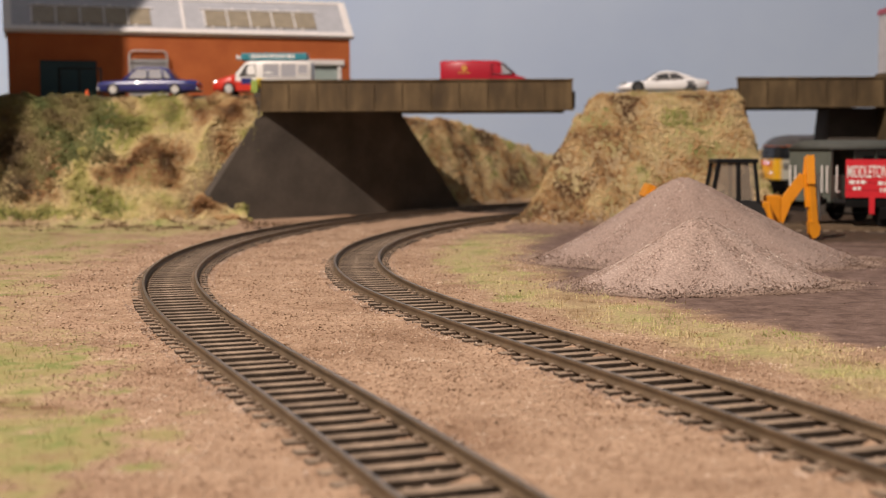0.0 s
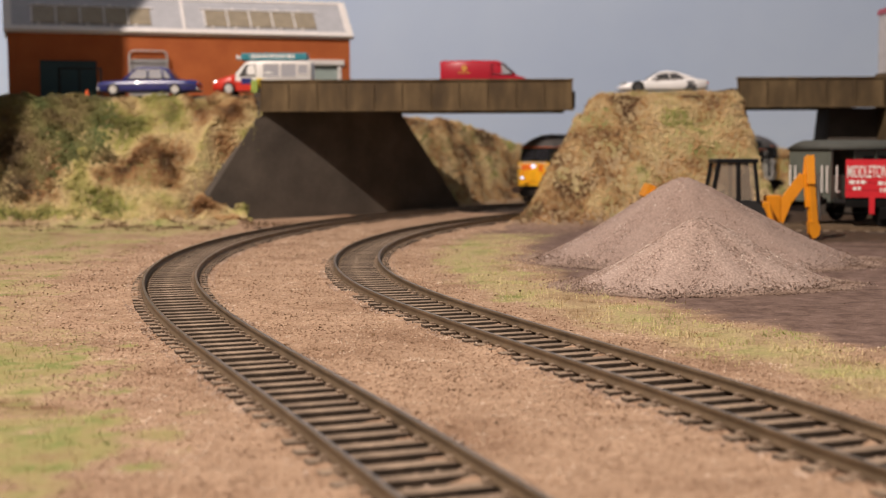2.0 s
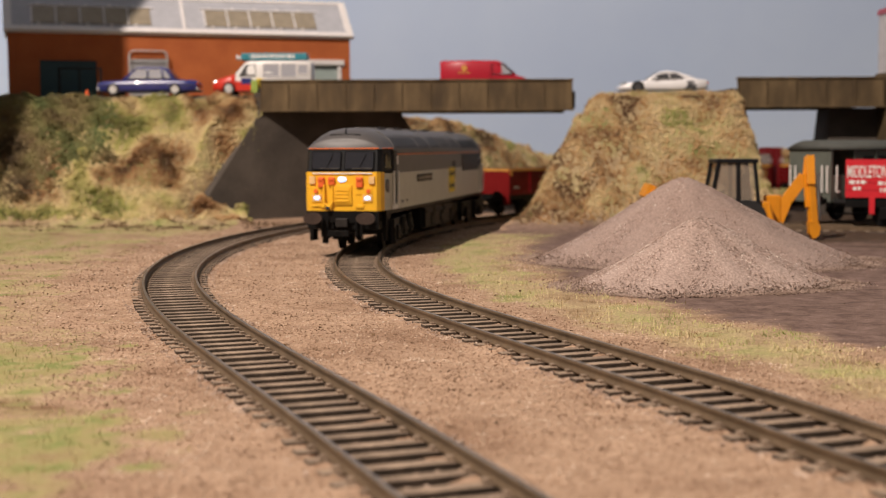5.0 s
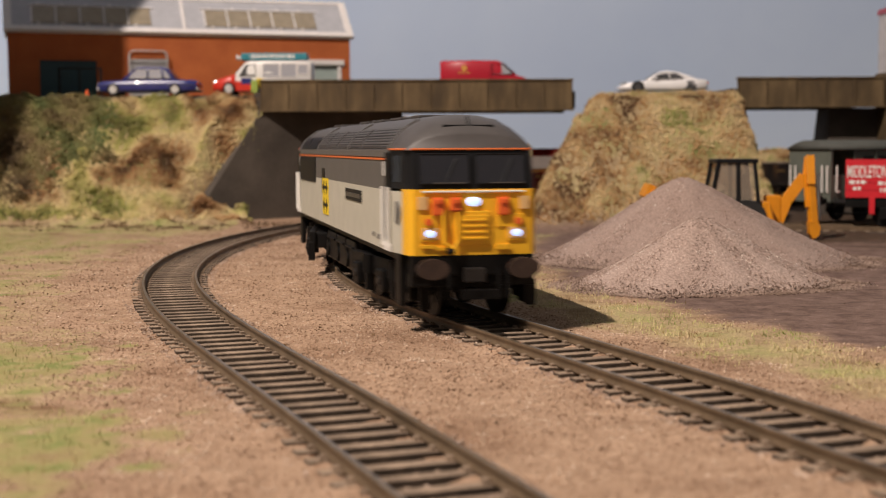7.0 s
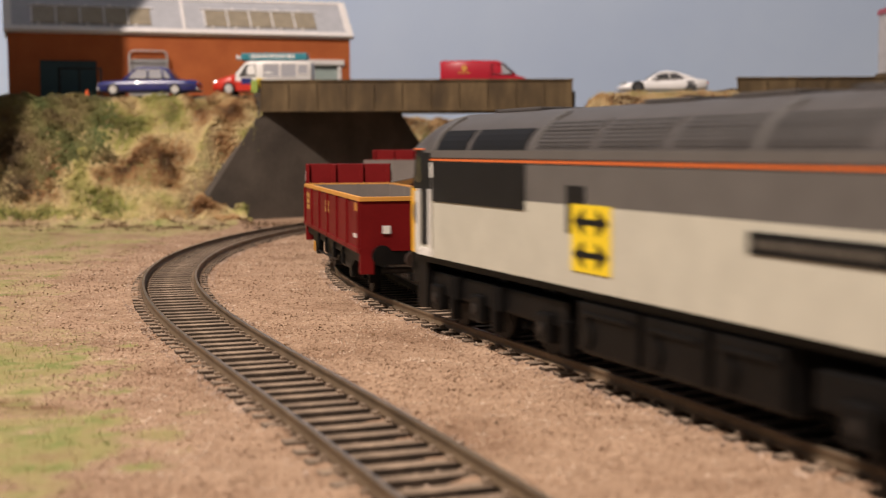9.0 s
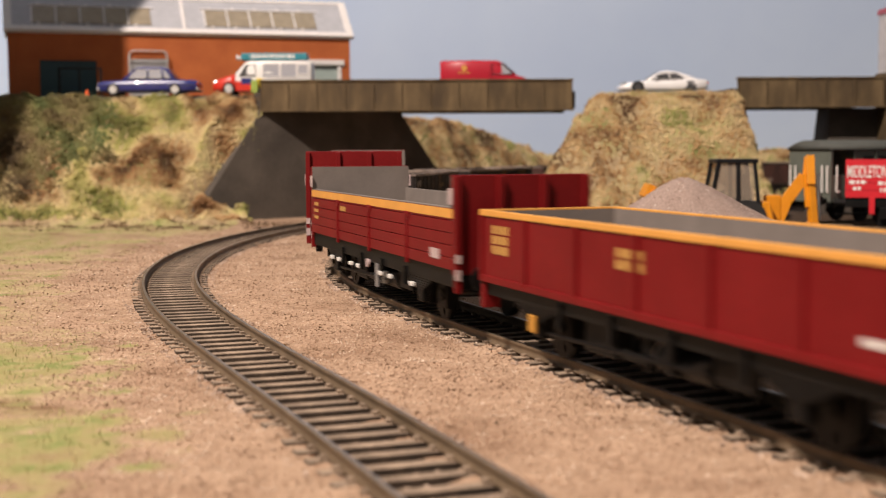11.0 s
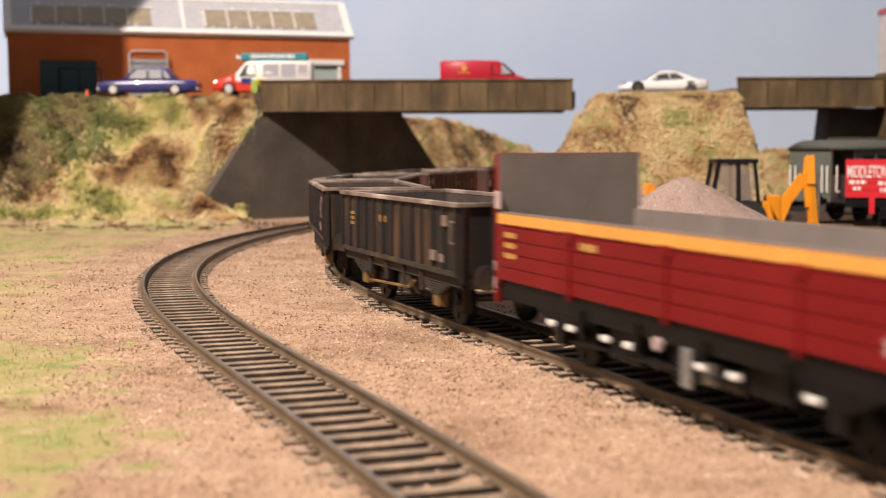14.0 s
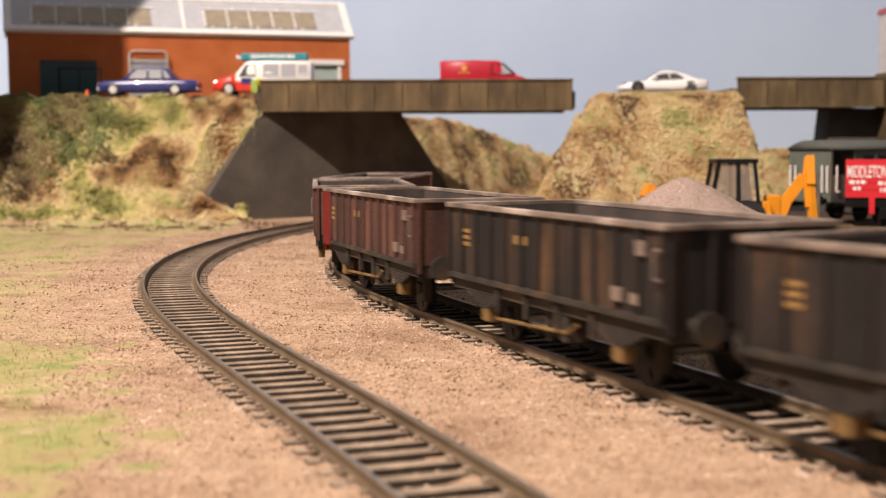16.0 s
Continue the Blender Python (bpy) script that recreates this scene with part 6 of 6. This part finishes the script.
def backhoe():
    th = thing("backhoe_loader", at(148, 672, -3.0, 0), "orange-yellow backhoe loader with black cab and folded arm", "digger")
    # x towards the digging arm
    part("chassis", boxes((-30, 14, -8, 8, 6, 13), bev=0.8), DIGGER, th)
    part("bonnet", boxes((-36, -11, -6, 6, 12, 21), bev=1.2), DIGGER, th)
    cab = part("cab_floor", boxes((-11, 11, -10, 10, 12, 19), bev=0.4), BLACK, th, "black cab base")
    part("cab_roof", boxes((-11.5, 9.6, -10.5, 10.5, 38.2, 40.4), bev=0.5), BLACK, th, "black cab roof")
    for x, x2 in ((-14.5, -10.0), (0.0, -0.4), (10.4, 7.8)):
        for y in (-9.6, 9.6):
            part("cab_post", beams(((x, y, 14), (x2, y * 0.96, 39), 1.6, 1.9)), BLACK, th)
    part("cab_glass", boxes((-11, 8, -9.5, -9.2, 16, 38), (-11, 8, 9.2, 9.5, 16, 38)), glass("digger_glass", (0.40, 0.33, 0.26), 0.42), th)
    part("seat", boxes((-2, 5, -4, 4, 15, 21), (3, 6.5, -5, 5, 20, 33), bev=0.8), BLACK, th)
    part("steering_wheel", cyls(((-7, 0, 22), (-7.6, 0, 22.6), 3, 16), ((-9, 0, 15), (-7.3, 0, 22.3), 0.5, 6)), BLACK, th)
    for x, r in ((4, 10.0), (-27, 7.0)):
        for q in (1, -1):
            w = part("wheel", cyls(((x, q * 7, r), (x, q * 12, r), r, 26)), TYRE, th, "black tyre")
            part("rim", cyls(((x, q * 11.6, r), (x, q * 12.2, r), r * 0.55, 16)), DIGGER, w)
    part("front_bucket", loft([[(-47, -8, 22), (-44, -8, 20), (-41, -8, 22), (-41, -8, 26.5), (-44, -8, 28)], [(-47, 12, 22), (-44, 12, 20), (-41, 12, 22), (-41, 12, 26.5), (-44, 12, 28)]]), DIGGER, th)
    part("loader_arm", beams(((-12, -8, 19), (-34, -8, 21), 2.2, 3.4), ((-34, -8, 21), (-43, -8, 25), 2.2, 3.4), ((-12, 8, 19), (-34, 8, 21), 2.2, 3.4), ((-34, 8, 21), (-43, 8, 25), 2.2, 3.4)), DIGGER, th)
    part("rear_frame", boxes((12, 16, -10, 10, 5, 19), bev=0.6), DIGGER, th)
    part("swing_post", boxes((15, 23, -3, 3, 8, 22), bev=0.8), DIGGER, th)
    arm = part("boom", beams(((21.5, 0, 9), (25.5, -1, 20), 4.0, 7.4), ((24.0, -0.8, 16.5), (34.6, -3, 31.5), 4.0, 5.8), ((35.6, -3.2, 28.5), (36.6, -3.6, 41.0), 3.8, 4.4)), DIGGER, th, "orange-yellow boom")
    part("boom_sticker", beams(((25.5, -2.9, 17.5), (30.5, -3.9, 25.5), 0.3, 2.2)), STEEL, arm)
    dip = part("dipper_arm", beams(((36.6, -3.6, 41.5), (36.4, -7, 27), 4.0, 6.4), ((36.4, -6.4, 30), (37.4, -10, 8), 3.4, 4.2), ((34.0, -5.6, 33), (34.6, -8.6, 16), 1.6, 1.8)), DIGGER, th, "orange-yellow dipper arm")
    part("ram", cyls(((40.5, -6, 33), (40.5, -9, 10), 0.9, 8)), STEEL, dip)
    part("digging_bucket", loft([[(35, -12, 9), (39, -12, 9.6), (40.6, -12, 6), (40, -12, 2), (37, -12, 0.3), (35.4, -12, 3)], [(35, -6.5, 9), (39, -6.5, 9.6), (40.6, -6.5, 6), (40, -6.5, 2), (37, -6.5, 0.3), (35.4, -6.5, 3)]]), DIGGER, th)
    for q in (1, -1):
        part("stabiliser_leg", beams(((15, q * 9, 17), (18, q * 12, 1.5), 2.0, 2.4)), DIGGER, th)
    return th


backhoe()

# ---- siding with a brake van and an open wagon ----
OLIVE = plain("faded_olive_grey", (0.105, 0.115, 0.095), 0.65, var=0.1)
SIGN_RED = plain("bright_red_side", (0.62, 0.018, 0.03), 0.45, var=0.05)


def brake_van():
    th = thing("brake_van", at(264, 799, -0.5, 35) @ Matrix.Diagonal((1, 1, 1.065, 1)), "olive grey brake van with open end platform on the siding", "railway wagon")
    part("body", boxes((-42, 44, -14.5, 14.5, 14, 40), bev=0.4), OLIVE, th)
    rings = [[(x, -16 + 32 * k / 8, 40 + 4.6 * (1 - ((k - 4) / 4) ** 2)) for k in range(9)] + [(x, 15, 39.2), (x, -15, 39.2)] for x in (-66, 66)]
    part("roof", loft(rings), plain("van_roof_grey", (0.065, 0.068, 0.06), 0.75), th, "grey curved roof", True)
    part("platform", boxes((-65, 65, -15, 15, 11.5, 14.5), bev=0.3), OLIVE, th)
    for x in (-64, -43.5):
        for y in (-14, 14):
            part("corner_post", boxes((x - 0.9, x + 0.9, y - 0.9, y + 0.9, 14, 40)), OLIVE, th)
    part("end_panel", boxes((-65, -63.4, -15, 15, 14, 39.5), bev=0.2), OLIVE, th)
    part("side_panel", boxes((-63.4, -43, -15, -14.2, 14, 26), (-63.4, -43, 14.2, 15, 14, 26), bev=0.1), OLIVE, th)
    for y in (-13.2, -9.6, 9.6, 13.2):
        part("handrail", cyls(((-66, y, 17), (-66, y, 31), 0.55, 6), ((-66, y, 17), (-64.5, y, 17), 0.55, 6)), WHITE, th, "white handrail")
    for x in (-61, -46):
        part("handrail", cyls(((x, -16, 17), (x, -16, 31), 0.5, 6), ((x, -16, 17), (x + 3, -16, 17), 0.5, 6)), WHITE, th, "white handrail")
    for x in (-25, -5, 15):
        part("side_rib", boxes((x - 0.6, x + 0.6, -15.2, -14.4, 14, 40)), OLIVE, th)
    part("side_window", boxes((-36, -26, -14.9, -14.4, 28, 36), (-22, -8, -14.9, -14.4, 28, 36)), BLACK, th)
    part("footboard", boxes((-60, 60, -17.5, -14.5, 4.6, 5.6), bev=0.2), FRAME_BLACK, th)
    part("solebar", boxes((-65, 65, -13.5, -12, 9, 12), (-65, 65, 12, 13.5, 9, 12)), FRAME_BLACK, th)
    for x in (-30, 30):
        for q in (1, -1):
            part("wheel", cyls(((x, q * 7.4, 6.4), (x, q * 9.6, 6.4), 6.4, 24)), FRAME_BLACK, th)
            part("axlebox", boxes((x - 3, x + 3, q * 13 - 1.2, q * 13 + 1.2, 4, 10), bev=0.4), FRAME_BLACK, th)
    for q in (1, -1):
        part("buffer", cyls(((-65, q * 11.3, 12.5), (-70, q * 11.3, 12.5), 1.4, 10), ((-70, q * 11.3, 12.5), (-71, q * 11.3, 12.5), 3, 16)), FRAME_BLACK, th)
    return th


def words(text, size, material, parent, m):
    cu = bpy.data.curves.new("lettering", "FONT")
    cu.body, cu.size, cu.extrude, cu.offset = text, size * MM, 0.1 * MM, 0.12 * MM
    tmp = new("lettering", cu)
    me = bpy.data.meshes.new_from_object(tmp)
    bpy.data.objects.remove(tmp)
    me.materials.append(material)
    ob = new("lettering", me)
    ob.parent, ob.matrix_basis = parent, m
    return ob


def sign_wagon():
    th = thing("open_wagon", at(266.8, 725, -0.5, -17), "bright red open wagon with white lettering on the siding", "railway wagon")
    hl, hw, z0, z1 = 44.5, 13.5, 16.0, 36.5
    tub(th, "body", hl, hw, z0, z1, 1.0, SIGN_RED)
    for k in range(1, 5):
        part("plank_gap", boxes((-hl, hl, -hw - 0.05, -hw + 0.1, z0 + k * 4.1 - 0.1, z0 + k * 4.1 + 0.1)), FRAME_BLACK, th)
    words("MIDDLETON", 9.2, WHITE, th, at(-hl + 0.6, -hw - 0.12, 27.0, 0, 90) @ Matrix.Diagonal((0.405, 1, 1, 1)))
    for x, z, w in ((-hl + 2.0, 23.4, 9), (-hl + 4, 20.0, 4), (-hl + 17, 22.8, 8), (-hl + 18, 19.2, 6)):
        o = part("lettering_bar", bars(w, 2.0, 3, int(z * 3)), WHITE, th)
        o.matrix_basis = at(x, -hw - 0.1, z)
    part("underframe", boxes((-hl, hl, -12.5, 12.5, 10.5, 15.8), bev=0.3), FRAME_BLACK, th)
    part("brake_hanger", boxes((-hl + 12.5, -hl + 15.5, -hw - 0.6, -hw + 0.6, 7, 16.2), bev=0.2), SIGN_RED, th, "red hanging bracket")
    for x in (-24, 24):
        for q in (1, -1):
            part("wheel", cyls(((x, q * 7.4, 6.2), (x, q * 9.6, 6.2), 6.2, 24)), FRAME_BLACK, th)
            part("axlebox", boxes((x - 2.5, x + 2.5, q * 12 - 1, q * 12 + 1, 4, 10.5), bev=0.4), FRAME_BLACK, th)
    for q in (1, -1):
        part("buffer", cyls(((-hl, q * 9, 12.8), (-hl - 5, q * 9, 12.8), 1.3, 10), ((-hl - 5, q * 9, 12.8), (-hl - 6, q * 9, 12.8), 2.6, 16)), FRAME_BLACK, th)
    return th


brake_van()
sign_wagon()
# sidings under them
for y0, x0, turn in ((799, 267, 35), (725, 266.8, -17)):
    th = tagged(new("railway_track"), "weathered siding track in the yard, its wide bed dark as shade", "railway track", "model railway tracks", "structure")
    th.matrix_basis = at(x0, y0, -0.5, turn)
    # wide dark sheet: yard grime, and the shade under the wagons put into it
    part("track_bed", boxes((-85, 300, -30, 24, -3.4, -2.75)), BALLAST, th)
    for q in (1, -1):
        part("rail", boxes((-85, 300, q * 8.7 - 0.45, q * 8.7 + 0.45, -2.6, 0), bev=0.1), RAIL, th)
    sl = finish("sleeper", boxes((-1.5, 1.5, -15, 15, -3.2, -2.3), bev=0.2), SLEEPER)
    for k in range(54):
        shared("sleeper", sl, th, at(-83 + 7.2 * k, 0, 0))

# a pale building beyond the second bridge
th = thing("distant_building", at(331.5, 985, 60, 0), "pale grey building with red roof edge beyond the bridge", "building")
part("wall", boxes((0, 60, 0, 30, 0, 82)), plain("pale_grey_render", (0.55, 0.52, 0.52), 0.8), th)
part("roof_edge", boxes((-1, 61, -1, 31, 82, 86), bev=0.3), VAN_RED, th, "red roof edge")


motions()
